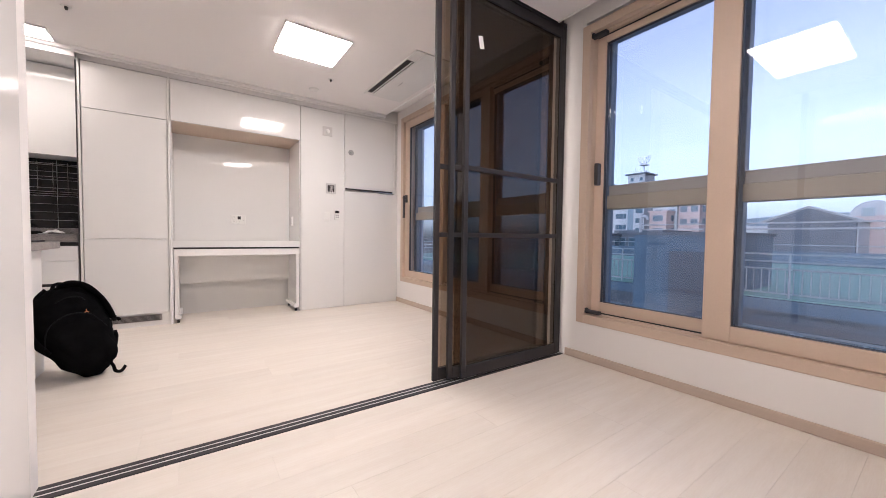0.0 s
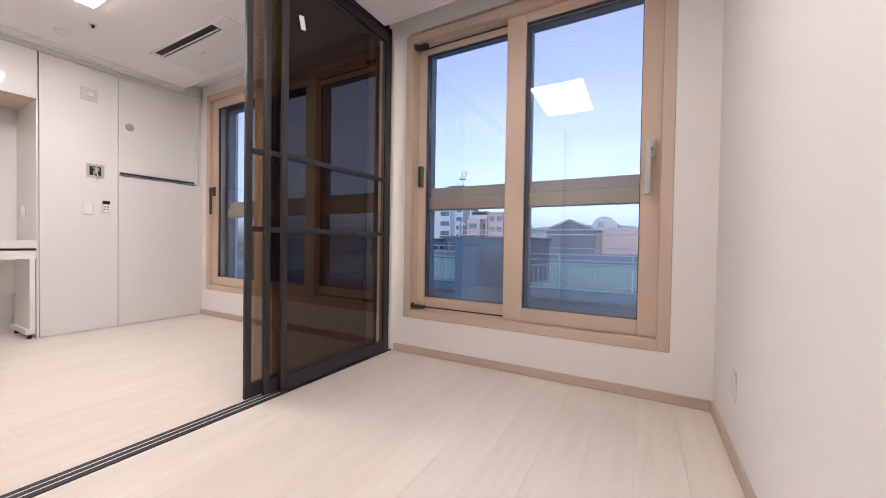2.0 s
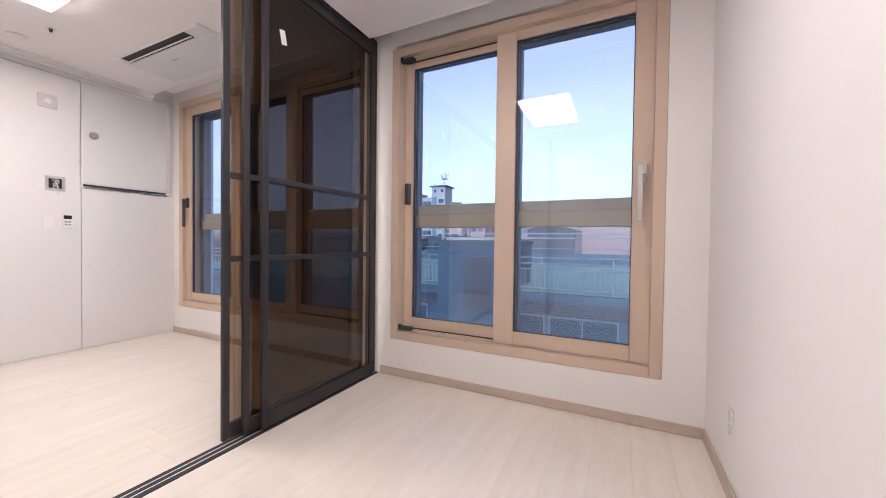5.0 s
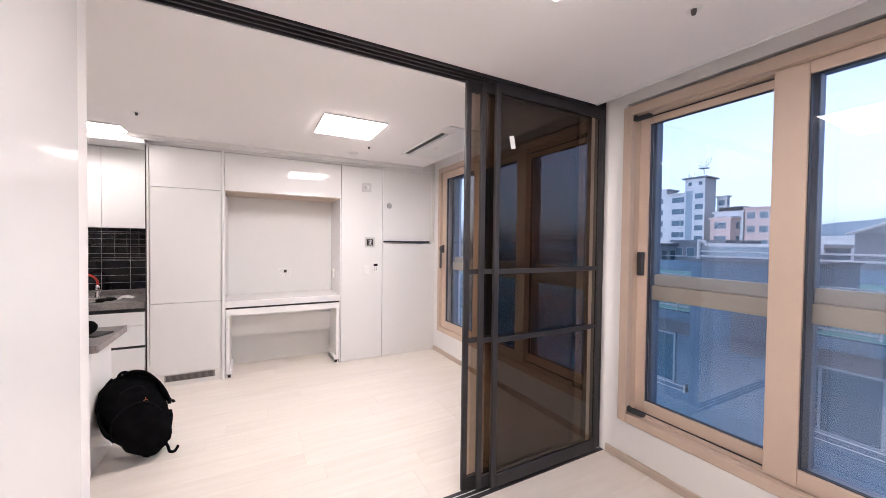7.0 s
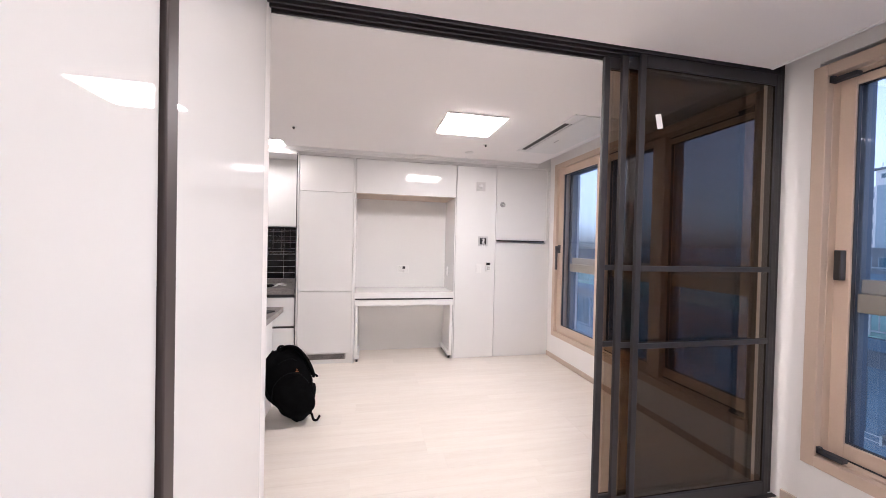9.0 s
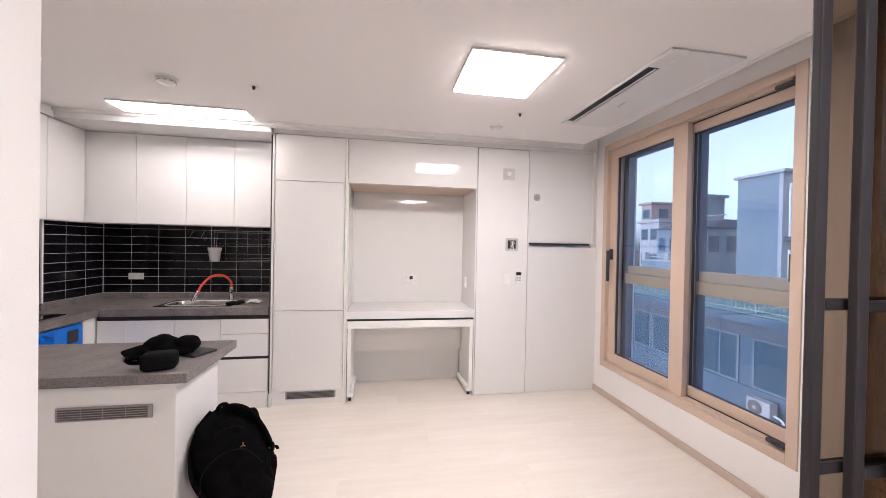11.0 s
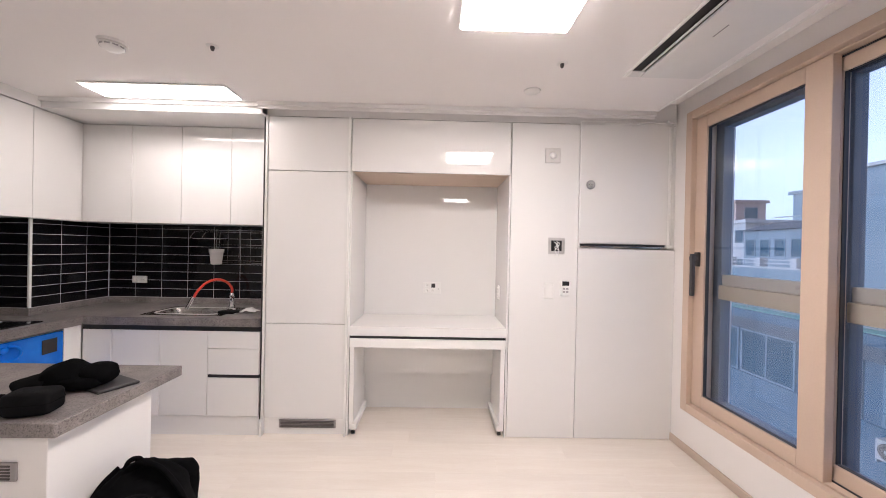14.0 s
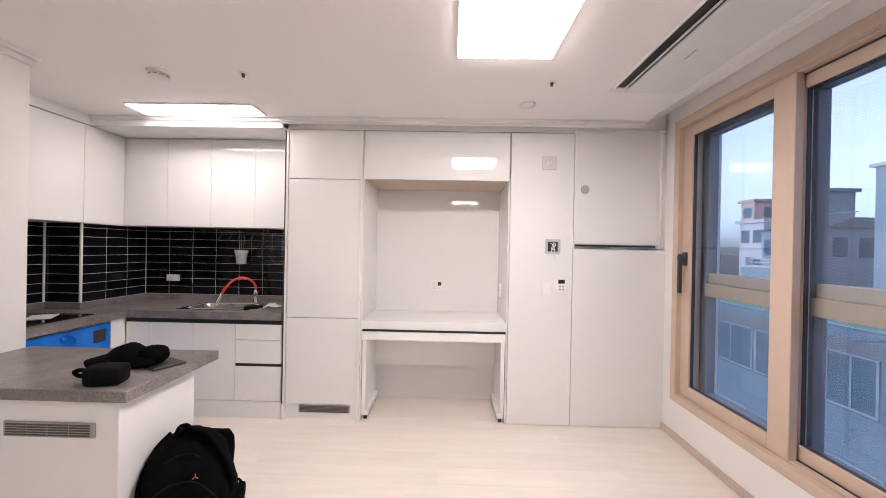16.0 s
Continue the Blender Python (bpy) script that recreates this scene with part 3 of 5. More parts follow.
for z in (1.435, 2.375):
    part("hinge_block", boxes((0.285, 0.345, -0.024, 0.012, z, z + 0.022), bevel=0.004, segments=2), M_PLASTIC, hatch)
part("chrome_strip", boxes((-0.36, 0.30, -0.01, 0.012, 1.431, 1.440), bevel=0.001), M_CHROME, hatch, "chrome handle strip")
# dark reflection in the chrome handle, painted as a black strip
part("chrome_reflection", boxes((-0.36, 0.30, -0.004, 0.012, 1.441, 1.457)), M_BLACKGAP, hatch, "black strip painting a dark reflection in the chrome")

# fittings on the panels
vent = thing("air_vent_switch", (1.35, BY, 2.115), "square white sensor plate with a round knob", "sensor")
part("plate", boxes((-0.058, 0.058, -0.01, 0.0, -0.056, 0.056), bevel=0.004, segments=2), M_GREYPLASTIC, vent).data.materials[0] = mat("pale_grey_plastic", (0.62, 0.60, 0.585), 0.4)
part("knob", turned([(0.0, 0.022), (0.018, 0.021), (0.024, 0.012), (0.027, 0.0095)], pose(0, 0, 0, 90, 0, 0)), M_PLASTIC, vent, "", True)
spk = thing("round_speaker", (1.647, BY + 0.008, 1.905), "small round grey perforated grille", "speaker")
part("ring", turned([(0.024, 0.004), (0.030, 0.006), (0.034, 0.003), (0.034, 0.0)], pose(0, 0, 0, 90, 0, 0)), M_GREYPLASTIC, spk, "", True)
part("mesh_disc", turned([(0.0, 0.007), (0.02, 0.006), (0.0235, 0.0045)], pose(0, 0, 0, 90, 0, 0)), M_SILVER, spk, "", True)
for k in range(7):
    a = 2 * math.pi * k / 6
    r = 0.0 if k == 6 else 0.013
    part("hole", cyl(0.0035, 0.0035, 0.002, pose(r * math.cos(a), -0.0075, r * math.sin(a), 90), 8), M_BLACKGAP, spk)

box_o = (1.392, BY, 1.436)
jbox = thing("junction_box", box_o, "open steel wall box with loose white wires", "junction box")
for a, b, c, d in ((-0.062, 0.062, 0.04, 0.062), (-0.062, 0.062, -0.062, -0.04), (-0.062, -0.04, -0.04, 0.04), (0.04, 0.062, -0.04, 0.04)):
    part("rim", boxes((a, b, -0.004, 0.0, c, d), bevel=0.001), M_SILVER, jbox)
part("dark_hole", boxes((-0.04, 0.04, -0.002, 0.0, -0.04, 0.04)), M_BLACKGAP, jbox)
for k, pts in enumerate((((-0.02, -0.004, 0.03), (0.01, -0.016, 0.0), (-0.015, -0.018, -0.03), (0.0, -0.012, -0.075)), ((0.02, -0.004, 0.03), (-0.005, -0.02, 0.01), (0.012, -0.018, -0.03), (0.012, -0.012, -0.1)), ((0.0, -0.004, 0.034), (0.022, -0.014, 0.01), (-0.018, -0.016, -0.01), (0.02, -0.008, -0.034)))):
    part("wire", tube(pts, 0.0032, 6), M_PLASTIC, jbox, "", True)

thermo = thing("room_controller", (1.464, BY, 1.12), "white wall thermostat with a dark display", "thermostat")
part("case", boxes((-0.034, 0.034, -0.016, 0.0, -0.058, 0.058), bevel=0.004, segments=2), M_PLASTIC, thermo)
part("display", boxes((-0.026, 0.026, -0.0175, -0.0155, 0.018, 0.05)), M_LCD, thermo, "dark display")
for k in range(4):
    part("button", boxes((-0.021 + 0.024 * (k % 2), -0.003 + 0.024 * (k % 2), -0.018, -0.0155, -0.012 - 0.024 * (k // 2), 0.002 - 0.024 * (k // 2)), bevel=0.001), M_GREYPLASTIC, thermo)
sw = thing("light_switch", (1.343, BY, 1.095), "white wall light switch", "switch")
part("plate", boxes((-0.036, 0.036, -0.007, 0.0, -0.058, 0.058), bevel=0.003, segments=2), M_PLASTIC, sw)
part("rocker", boxes((-0.026, 0.026, -0.011, -0.0065, -0.045, 0.045), bevel=0.002), M_PLASTIC, sw)


def socket_disc(parent, x, y, z, axis):
    turn = pose(x, y, z, 90, 0, 0) if axis == "y" else pose(x, y, z, 0, -90, 0)
    s = part("socket", turned([(0.0, 0.002), (0.014, 0.002), (0.0165, 0.006), (0.019, 0.006), (0.02, 0.0)], turn, 20), M_PLASTIC, parent, "", True)
    for q in (-0.006, 0.006):
        off = Vector((q, 0, 0)) if axis == "y" else Vector((0, q, 0))
        part("pin_hole", cyl(0.0022, 0.0022, 0.002, Matrix.Translation(off) @ turn @ Matrix.Translation((0, 0, 0.0026)), 8), M_BLACKGAP, s)


def outlet(name, x, y, z, w, h, axis, discs, label, dark=False):
    e = thing(name, (x, y, z), label, "power outlet", "wall outlets")
    if axis == "y":
        part("plate", boxes((-w / 2, w / 2, -0.008, 0, -h / 2, h / 2), bevel=0.003, segments=2), M_PLASTIC, e)
    else:
        part("plate", boxes((-0.008, 0, -w / 2, w / 2, -h / 2, h / 2), bevel=0.003, segments=2), M_PLASTIC, e)
    for a, b in discs:
        socket_disc(e, *((a, -0.008, b) if axis == "y" else (-0.008, a, b)), axis)
    if dark:
        part("data_port", boxes((-0.004, 0.03, -0.0095, -0.0075, 0.004, 0.04)), M_BLACKGAP, e, "dark square data port")
        part("coax_port", turned([(0.0, 0.01), (0.004, 0.01), (0.006, 0.0)], pose(0.06, -0.008, -0.008, 90, 0, 0), 12), M_SILVER, e)
    return e


outlet("power_outlet", 0.452, BY + 0.54, 1.04, 0.16, 0.105, "y", ((-0.045, 0.024), (-0.045, -0.026), (0.004, -0.026)), "white multi-socket outlet plate with a dark port", True)
outlet("power_outlet", 1.0255, 4.49, 1.035, 0.07, 0.115, "x", ((0.0, 0.024), (0.0, -0.026)), "white double socket on the niche side")
outlet("power_outlet", WX, 1.92, 0.30, 0.16, 0.115, "x", ((-0.04, 0.0), (0.0, 0.0)), "white wall socket below the window")
sock2 = thing("power_outlet", (1.84, SY, 0.29), "white wall socket near the bedroom corner", "power outlet", "wall outlets")
part("plate", boxes((-0.036, 0.036, 0.0, 0.008, -0.058, 0.058), bevel=0.003, segments=2), M_PLASTIC, sock2)
for z in (-0.026, 0.026):
    part("socket", turned([(0.0, 0.002), (0.014, 0.002), (0.0165, 0.005), (0.02, 0.0)], pose(0, 0.008, z, -90, 0, 0), 20), M_PLASTIC, sock2, "", True)


# ---- kitchen ----
def base_unit(x0, x1, drawers, label):
    o = ((x0 + x1) / 2, 4.13, 0)
    e = thing("base_cabinet", o, label, "cabinet", "kitchen base cabinets")
    a, b = x0 - o[0], x1 - o[0]
    part("body", boxes((a + 0.001, b - 0.001, 0.022, 0.59, 0.122, 0.78)), M_SATIN, e)
    part("top_gap", boxes((a, b, 0.006, 0.022, 0.752, 0.785)), M_BLACKGAP, e, "black finger gap")
    part("plinth", boxes((a, b, 0.012, 0.028, FL, 0.118)), M_SATIN, e)
    if not drawers:
        part("door", boxes((a + 0.0015, b - 0.0015, 0, 0.02, 0.125, 0.752), bevel=0.0015), M_SATIN, e)
    else:
        for z0, z1 in ((0.626, 0.752), (0.432, 0.622), (0.125, 0.408)):
            part("drawer_front", boxes((a + 0.0015, b - 0.0015, 0, 0.02, z0, z1), bevel=0.0015), M_SATIN, e)
        part("finger_gap", boxes((a, b, 0.006, 0.022, 0.408, 0.432)), M_BLACKGAP, e, "black finger gap")
    return e


for x0, x1 in ((-2.10, -1.89), (-1.89, -1.537), (-1.537, -1.187)):
    base_unit(x0, x1, False, "white kitchen base cabinet with a plain door")
base_unit(-1.187, -0.81, True, "white kitchen base cabinet with three drawers")

worktop = thing("worktop", (-1.45, 4.4, 0.79), "L-shaped grey granite-look kitchen worktop", "worktop")
SX0, SX1, SY0, SY1 = -1.73, -1.15, 4.21, 4.56


def wt(*b):
    return [(x0 + 1.45, x1 + 1.45, y0 - 4.4, y1 - 4.4, z0 - 0.79, z1 - 0.79) for x0, x1, y0, y1, z0, z1 in b]


part("slab", boxes(*wt((-2.08, SX0, 4.115, TY, 0.79, 0.85), (SX1, -0.812, 4.115, TY, 0.79, 0.85), (SX0, SX1, 4.115, SY0, 0.79, 0.85), (SX0, SX1, SY1, TY, 0.79, 0.85))), M_GRANITE, worktop)
part("side_slab", boxes(*wt((KX, -2.08, 3.1, 4.10, 0.79, 0.85), (-2.455, -2.08, 4.10, TY, 0.79, 0.85))), M_GRANITE, worktop)
part("upstand", boxes(*wt((-2.455, -0.812, TY - 0.014, TY, 0.85, 0.905), (-2.455, -2.441, 4.10, TY - 0.014, 0.85, 0.905), (KX, -2.441, 4.086, 4.10, 0.85, 0.905), (KX, KX + 0.014, 3.1, 4.086, 0.85, 0.905)), bevel=0.002), M_GRANITE, worktop)

sink = thing("kitchen_sink", ((SX0 + SX1) / 2, (SY0 + SY1) / 2, 0.85), "inset brushed stainless steel kitchen sink", "sink")
hx, hy = (SX1 - SX0) / 2, (SY1 - SY0) / 2


def oval_loop(bm, ax, ay, z, n, seg=72):
    """A rounded rectangle; a higher n gives squarer corners."""
    out = []
    for k in range(seg):
        a = 2 * math.pi * k / seg
        c, q = math.cos(a), math.sin(a)
        out.append(bm.verts.new((ax * math.copysign(abs(c) ** (2 / n), c), ay * math.copysign(abs(q) ** (2 / n), q), z)))
    return out


def lofted(*loops):
    bm = bmesh.new()
    rings = [oval_loop(bm, *p) for p in loops]
    for a, b in zip(rings, rings[1:]):
        for k in range(len(a)):
            bm.faces.new((a[k], a[(k + 1) % len(a)], b[(k + 1) % len(b)], b[k]))
    return bm


part("flange", lofted((hx + 0.016, hy + 0.016, 0.0005, 40), (hx + 0.016, hy + 0.016, 0.003, 40), (hx - 0.028, hy - 0.022, 0.004, 4.2)), M_STEEL, sink)
part("rim", lofted((hx - 0.022, hy - 0.016, 0.0042, 4.2), (hx - 0.026, hy - 0.020, 0.0075, 4.2), (hx - 0.032, hy - 0.026, 0.0075, 4.2), (hx - 0.036, hy - 0.030, 0.002, 4.2)), M_SINKRIM, sink, "", True)
bm = lofted((hx - 0.034, hy - 0.028, 0.003, 4.2), (hx - 0.042, hy - 0.036, -0.03, 4.2), (hx - 0.05, hy - 0.044, -0.155, 4.2), (hx - 0.075, hy - 0.069, -0.18, 4.2))
bm.faces.new(bm.verts[-72:])
part("basin", bm, M_STEEL, sink, "", True)
part("drain", turned([(0.0, 0.002), (0.03, 0.003), (0.045, 0.002), (0.046, 0.0)], pose(0, 0.03, -0.18)), M_CHROME, sink, "", True)

faucet = thing("kitchen_faucet", (-1.28, 4.60, 0.85), "chrome mixer tap with a red flexible hose", "faucet")
part("base_body", turned([(0.026, 0.0), (0.026, 0.012), (0.019, 0.02), (0.018, 0.085), (0.022, 0.095), (0.02, 0.12), (0.012, 0.128)], Matrix()), M_CHROME, faucet, "", True)
part("lever", tube(((0.0, -0.01, 0.10), (0.03, -0.045, 0.085), (0.045, -0.075, 0.06)), 0.0075), M_CHROME, faucet, "", True)
part("hose", tube(((0.0, 0.0, 0.125), (-0.003, -0.003, 0.17), (-0.035, -0.03, 0.222), (-0.095, -0.07, 0.245), (-0.155, -0.115, 0.215), (-0.20, -0.15, 0.15), (-0.223, -0.168, 0.09)), 0.0105), M_RED, faucet, "red silicone hose", True)
part("spray_head", tube(((-0.219, -0.166, 0.105), (-0.235, -0.176, 0.065), (-0.255, -0.188, 0.012)), 0.0165), M_CHROME, faucet, "", True)

hob = thing("induction_hob", (-2.37, 3.68, 0.85), "black glass induction hob with a paper leaflet", "hob")
part("glass", boxes((-0.24, 0.235, -0.27, 0.22, 0, 0.007), bevel=0.002), M_CERAMIC, hob)
leaf = thing("leaflet", (-2.36, 3.74, 0.858), "white paper leaflet lying on the hob", "paper")
part("sheet", boxes((-0.07, 0.07, -0.10, 0.10, 0, 0.003)), M_PAPER, leaf).matrix_local = pose(0, 0, 0, 0, 0, 35)

blue = thing("front_loader", (-2.10, 3.62, 0), "built-in appliance front wrapped in glossy blue film", "appliance")
part("body", boxes((-0.55, -0.022, -0.42, 0.378, FL, 0.775)), M_SATIN, blue)
part("front", boxes((-0.02, 0.0, -0.42, 0.378, 0.06, 0.772), bevel=0.006, segments=2), M_BLUE, blue, "blue film covered front")
part("dark_window", boxes((0.0, 0.003, 0.24, 0.335, 0.64, 0.735), bevel=0.001), M_LCD, blue)
part("crescent_handle", tube(((0.0, 0.05, 0.75), (0.022, 0.085, 0.735), (0.026, 0.10, 0.70), (0.02, 0.08, 0.665), (0.0, 0.045, 0.655)), 0.008), M_BLUE, blue, "", True)
part("knob", turned([(0.0, 0.014), (0.018, 0.013), (0.022, 0.0)], pose(0, 0.03, 0.725, 0, 90, 0)), M_BLUE, blue, "", True)
part("end_panel", boxes((-0.55, -0.002, 0.382, 0.505, FL, 0.785)), M_SATIN, blue)


def wall_unit(x0, x1, y0, y1, faces, label):
    o = ((x0 + x1) / 2, (y0 + y1) / 2, 1.555)
    e = thing("wall_cabinet", o, label, "cabinet", "kitchen wall cabinets")
    if faces == "y":
        part("body", boxes((x0 - o[0] + 0.001, x1 - o[0] - 0.001, 0.02 + y0 - o[1], y1 - o[1], 0.003, 0.785)), M_SATIN, e)
        part("door", boxes((x0 - o[0] + 0.0015, x1 - o[0] - 0.0015, y0 - o[1], y0 - o[1] + 0.019, 0, 0.785), bevel=0.0015), M_GLOSS, e)
    else:
        part("body", boxes((x0 - o[0], x1 - o[0] - 0.02, y0 - o[1] + 0.001, y1 - o[1] - 0.001, 0.003, 0.785)), M_SATIN, e)
        part("door", boxes((x1 - o[0] - 0.019, x1 - o[0], y0 - o[1] + 0.0015, y1 - o[1] - 0.0015, 0, 0.785), bevel=0.0015), M_GLOSS, e)


for k in range(4):
    wall_unit(-2.385 + 0.3975 * k, -2.385 + 0.3975 * (k + 1), 4.40, TY - 0.002, "y", "gloss-white handleless kitchen wall cabinet")
for y0, y1 in ((3.06, 3.55), (3.55, 4.04), (4.04, 4.395)):
    wall_unit(KX + 0.002 if y0 < 4 else -2.45, -2.375, y0, y1, "x", "gloss-white handleless kitchen wall cabinet")

rack = thing("dish_rack", (-1.2, TY - 0.03, 1.22), "hanging chrome wire rack on the tiled wall", "wire rack")
for z in (0.0, 0.02, 0.16, 0.27):
    x0 = -0.24 if z < 0.1 else -0.47 if z > 0.2 else -0.30
    part("rail", bar((x0, -0.02, z + 0.01), (0.38, -0.02, z + 0.01), 0.003), M_STEEL, rack, "", True)
for k in range(7):
    x = -0.27 + 0.1 * k
    part("upright", bar((x, -0.018, 0.0), (x, -0.018, 0.31), 0.0024, 6), M_STEEL, rack, "", True)
for x in (-0.46, -0.36):
    part("hook_wire", tube(((x, -0.02, 0.28), (x, -0.06, 0.25), (x + 0.02, -0.09, 0.22), (x + 0.2, -0.09, 0.22)), 0.0024, 6), M_STEEL, rack, "", True)
cup = thing("utensil_cup", (-1.46, TY - 0.065, 1.215), "white plastic cup hanging on the rack", "cup")
part("cup_wall", turned([(0.042, 0.0), (0.053, 0.105), (0.058, 0.106), (0.060, 0.136), (0.054, 0.136), (0.040, 0.01)], Matrix()), M_PLASTIC, cup, "", True)
part("hanger", tube(((0, 0.03, 0.12), (0, 0.04, 0.2), (0, 0.05, 0.28)), 0.003, 6), M_STEEL, cup, "", True)
outlet("power_outlet", -2.165, TY - 0.012, 1.065, 0.13, 0.062, "y", ((-0.03, 0.0), (0.03, 0.0)), "white double socket on black tiles")

mask = thing("face_mask", (-1.0, 4.36, 0.852), "crumpled white face mask on the worktop", "face mask")
bm = bmesh.new()
bmesh.ops.create_grid(bm, x_segments=14, y_segments=10, size=1)
for v in bm.verts:
    n = noise.noise(v.co * 2.3)
    v.co = Vector((v.co.x * 0.06, v.co.y * 0.045, 0.012 + 0.028 * max(0, 1 - v.co.x ** 2 * 0.8 - v.co.y ** 2 * 0.7) + 0.009 * n))
m_ob = part("cloth", bm, M_PAPER, mask, "", True)
m_ob.modifiers.new("thick", "SOLIDIFY").thickness = 0.003
part("ear_loop", tube(((-0.05, -0.02, 0.012), (-0.09, -0.04, 0.006), (-0.085, -0.075, 0.005), (-0.03, -0.05, 0.006)), 0.0018, 6), M_PAPER, mask, "", True)
phone = thing("black_pouch", (-1.135, 4.30, 0.852), "small flat black pouch on the worktop", "pouch")
part("pouch", blob(0.075, 0.035, 0.014, 0.6, wobble=0.05), M_BLACKSHELL, phone, "", True).matrix_local = pose(0, 0, 0.012, 0, 0, 18)

# ---- peninsula ----
isl = thing("peninsula_counter", (-1.3, 2.92, 0), "white peninsula with a thick grey granite-look top", "counter")
part("base", boxes((LX + 1.3, 0.515, -0.26, 0.175, FL, 0.77), bevel=0.002), M_SATIN, isl)
part("countertop", boxes((LX + 1.3, 0.578, -0.30, 0.278, 0.765, 0.812), bevel=0.004, segments=2), M_GRANITE, isl, "grey granite-look top")
g2 = part("grille", boxes((0.042, 0.422, -0.269, -0.26, 0.604, 0.666), bevel=0.002), M_GRILLE, isl, "silver ventilation grille")
for k in range(5):
    for a, b in ((0.054, 0.139), (0.144, 0.224), (0.229, 0.314), (0.319, 0.404)):
        part("slot", boxes((a, b, -0.2715, -0.2685, 0.611 + k * 0.0105, 0.6165 + k * 0.0105)), M_GRILLEDARK, g2)

case = thing("black_case", (-0.872, 2.695, 0.812), "black zipped hard case with a wrist loop", "case")
part("shell", blob(0.069, 0.046, 0.04, 0.36, wobble=0.015, seed=3), M_BLACKSHELL, case, "", True).matrix_local = pose(0, 0, 0.0405, 0, 0, 14)
part("zip_line", tube([(0.0695 * math.copysign(abs(math.cos(a)) ** 0.36, math.cos(a)), 0.0465 * math.copysign(abs(math.sin(a)) ** 0.36, math.sin(a)), 0) for a in [2 * math.pi * k / 24 for k in range(25)]], 0.0013, 6), M_BLACK, case).matrix_local = pose(0, 0, 0.042, 0, 0, 14)
part("wrist_loop", tube(((-0.07, -0.01, 0.045), (-0.10, -0.004, 0.056), (-0.138, 0.0, 0.046), (-0.12, -0.002, 0.032), (-0.07, -0.01, 0.034)), 0.0085, 8), M_BLACK, case, "", True)
folder = thing("dark_folder", (-0.857, 2.95, 0.812), "flat dark grey folder lying on the counter", "folder")
part("cover", boxes((-0.10, 0.10, -0.07, 0.07, 0.0, 0.011), bevel=0.003), mat("dark_grey_cover", (0.03, 0.028, 0.03), 0.55), folder).matrix_local = pose(0, 0, 0, 0, 0, -25)
cap = thing("baseball_cap", (-0.96, 2.925, 0.822), "black fabric baseball cap lying on the folder", "cap")
bm = blob(0.105, 0.085, 0.105, 0.8, seg=36, rings=24, wobble=0.06, seed=5)
for v in bm.verts:
    # a crown pushed down at the back, with a seam bump on top
    v.co.z *= 1.0 - 0.35 * max(0.0, v.co.x / 0.115)
    v.co.z += 0.01 * math.exp(-((v.co.x + 0.02) / 0.03) ** 2) * (v.co.z > 0.05)
bmesh.ops.bisect_plane(bm, geom=bm.verts[:] + bm.edges[:] + bm.faces[:], plane_co=(0, 0, 0.0), plane_no=(0, 0, -1), clear_outer=True)
part("crown", bm, M_BLACK, cap, "", True).matrix_local = pose(-0.01, 0.0, 0.008, 0, 4, 12) @ Matrix.Diagonal((1, 1, 0.75, 1))
bm = bmesh.new()
rows_b = []
for i in range(11):
    u = -1 + i / 5
    rows_b.append([bm.verts.new((-0.05 - 0.13 * (1 - 0.45 * u * u) * j / 6, 0.085 * u * (1 - 0.1 * j / 6), 0.05 - 0.028 * u * u - 0.03 * (j / 6) ** 1.5)) for j in range(7)])
for a, b in zip(rows_b, rows_b[1:]):
    for j in range(6):
        bm.faces.new((a[j], a[j + 1], b[j + 1], b[j]))
brim = part("brim", bm, M_BLACK, cap, "", True)
brim.matrix_local = pose(-0.005, -0.005, 0.004, 0, 0, 17)
brim.modifiers.new("thick", "SOLIDIFY").thickness = 0.006
part("folded_back", blob(0.06, 0.06, 0.045, 0.85, seg=36, rings=24, wobble=0.05, seed=9), M_BLACK, cap, "", True).matrix_local = pose(0.086, 0.01, 0.041, 0, -6, 10)
part("strap_band", blob(0.07, 0.03, 0.024, 0.7, seg=30, rings=20, wobble=0.06, seed=12), M_BLACK, cap, "", True).matrix_local = pose(0.06, -0.045, 0.022, 0, 0, 12)

# ---- backpack ----
bag = thing("backpack", (-0.54, 2.835, FL), "black fabric backpack slumped against the peninsula", "backpack")
# the sack leans away over its base
BAG_TURN = Matrix(((1, 0, 0, 0), (0, 1, 0.28, 0), (0, 0, 1.04, 0), (0, 0, 0, 1))) @ Matrix.Rotation(math.radians(22), 4, "Z") @ Matrix.Diagonal((1.0, 1.05, 1.0, 1))


def bag_part(name, bm, material, m=Matrix(), label=""):
    ob = part(name, bm, material, bag, label, True)
    ob.matrix_local = BAG_TURN @ m
    return ob


def curve_through(ctrl):
    path = []
    for k in range(len(ctrl) - 1):
        p0, p1, p2, p3 = ctrl[max(k - 1, 0)], ctrl[k], ctrl[k + 1], ctrl[min(k + 2, len(ctrl) - 1)]
        for q in range(6):
            t = q / 6
            path.append(0.5 * ((2 * p1) + (p2 - p0) * t + (2 * p0 - 5 * p1 + 4 * p2 - p3) * t * t + (3 * p1 - p0 - 3 * p2 + p3) * t ** 3))
    return path + [ctrl[-1]]


def blend(table, k):
    """Smooth value of a (height, value) table."""
    for (a, u), (b, v) in zip(table, table[1:]):
        if k <= b:
            q = (k - a) / (b - a)
            q = q * q * (3 - 2 * q)
            return u + (v - u) * q
    return table[-1][1]


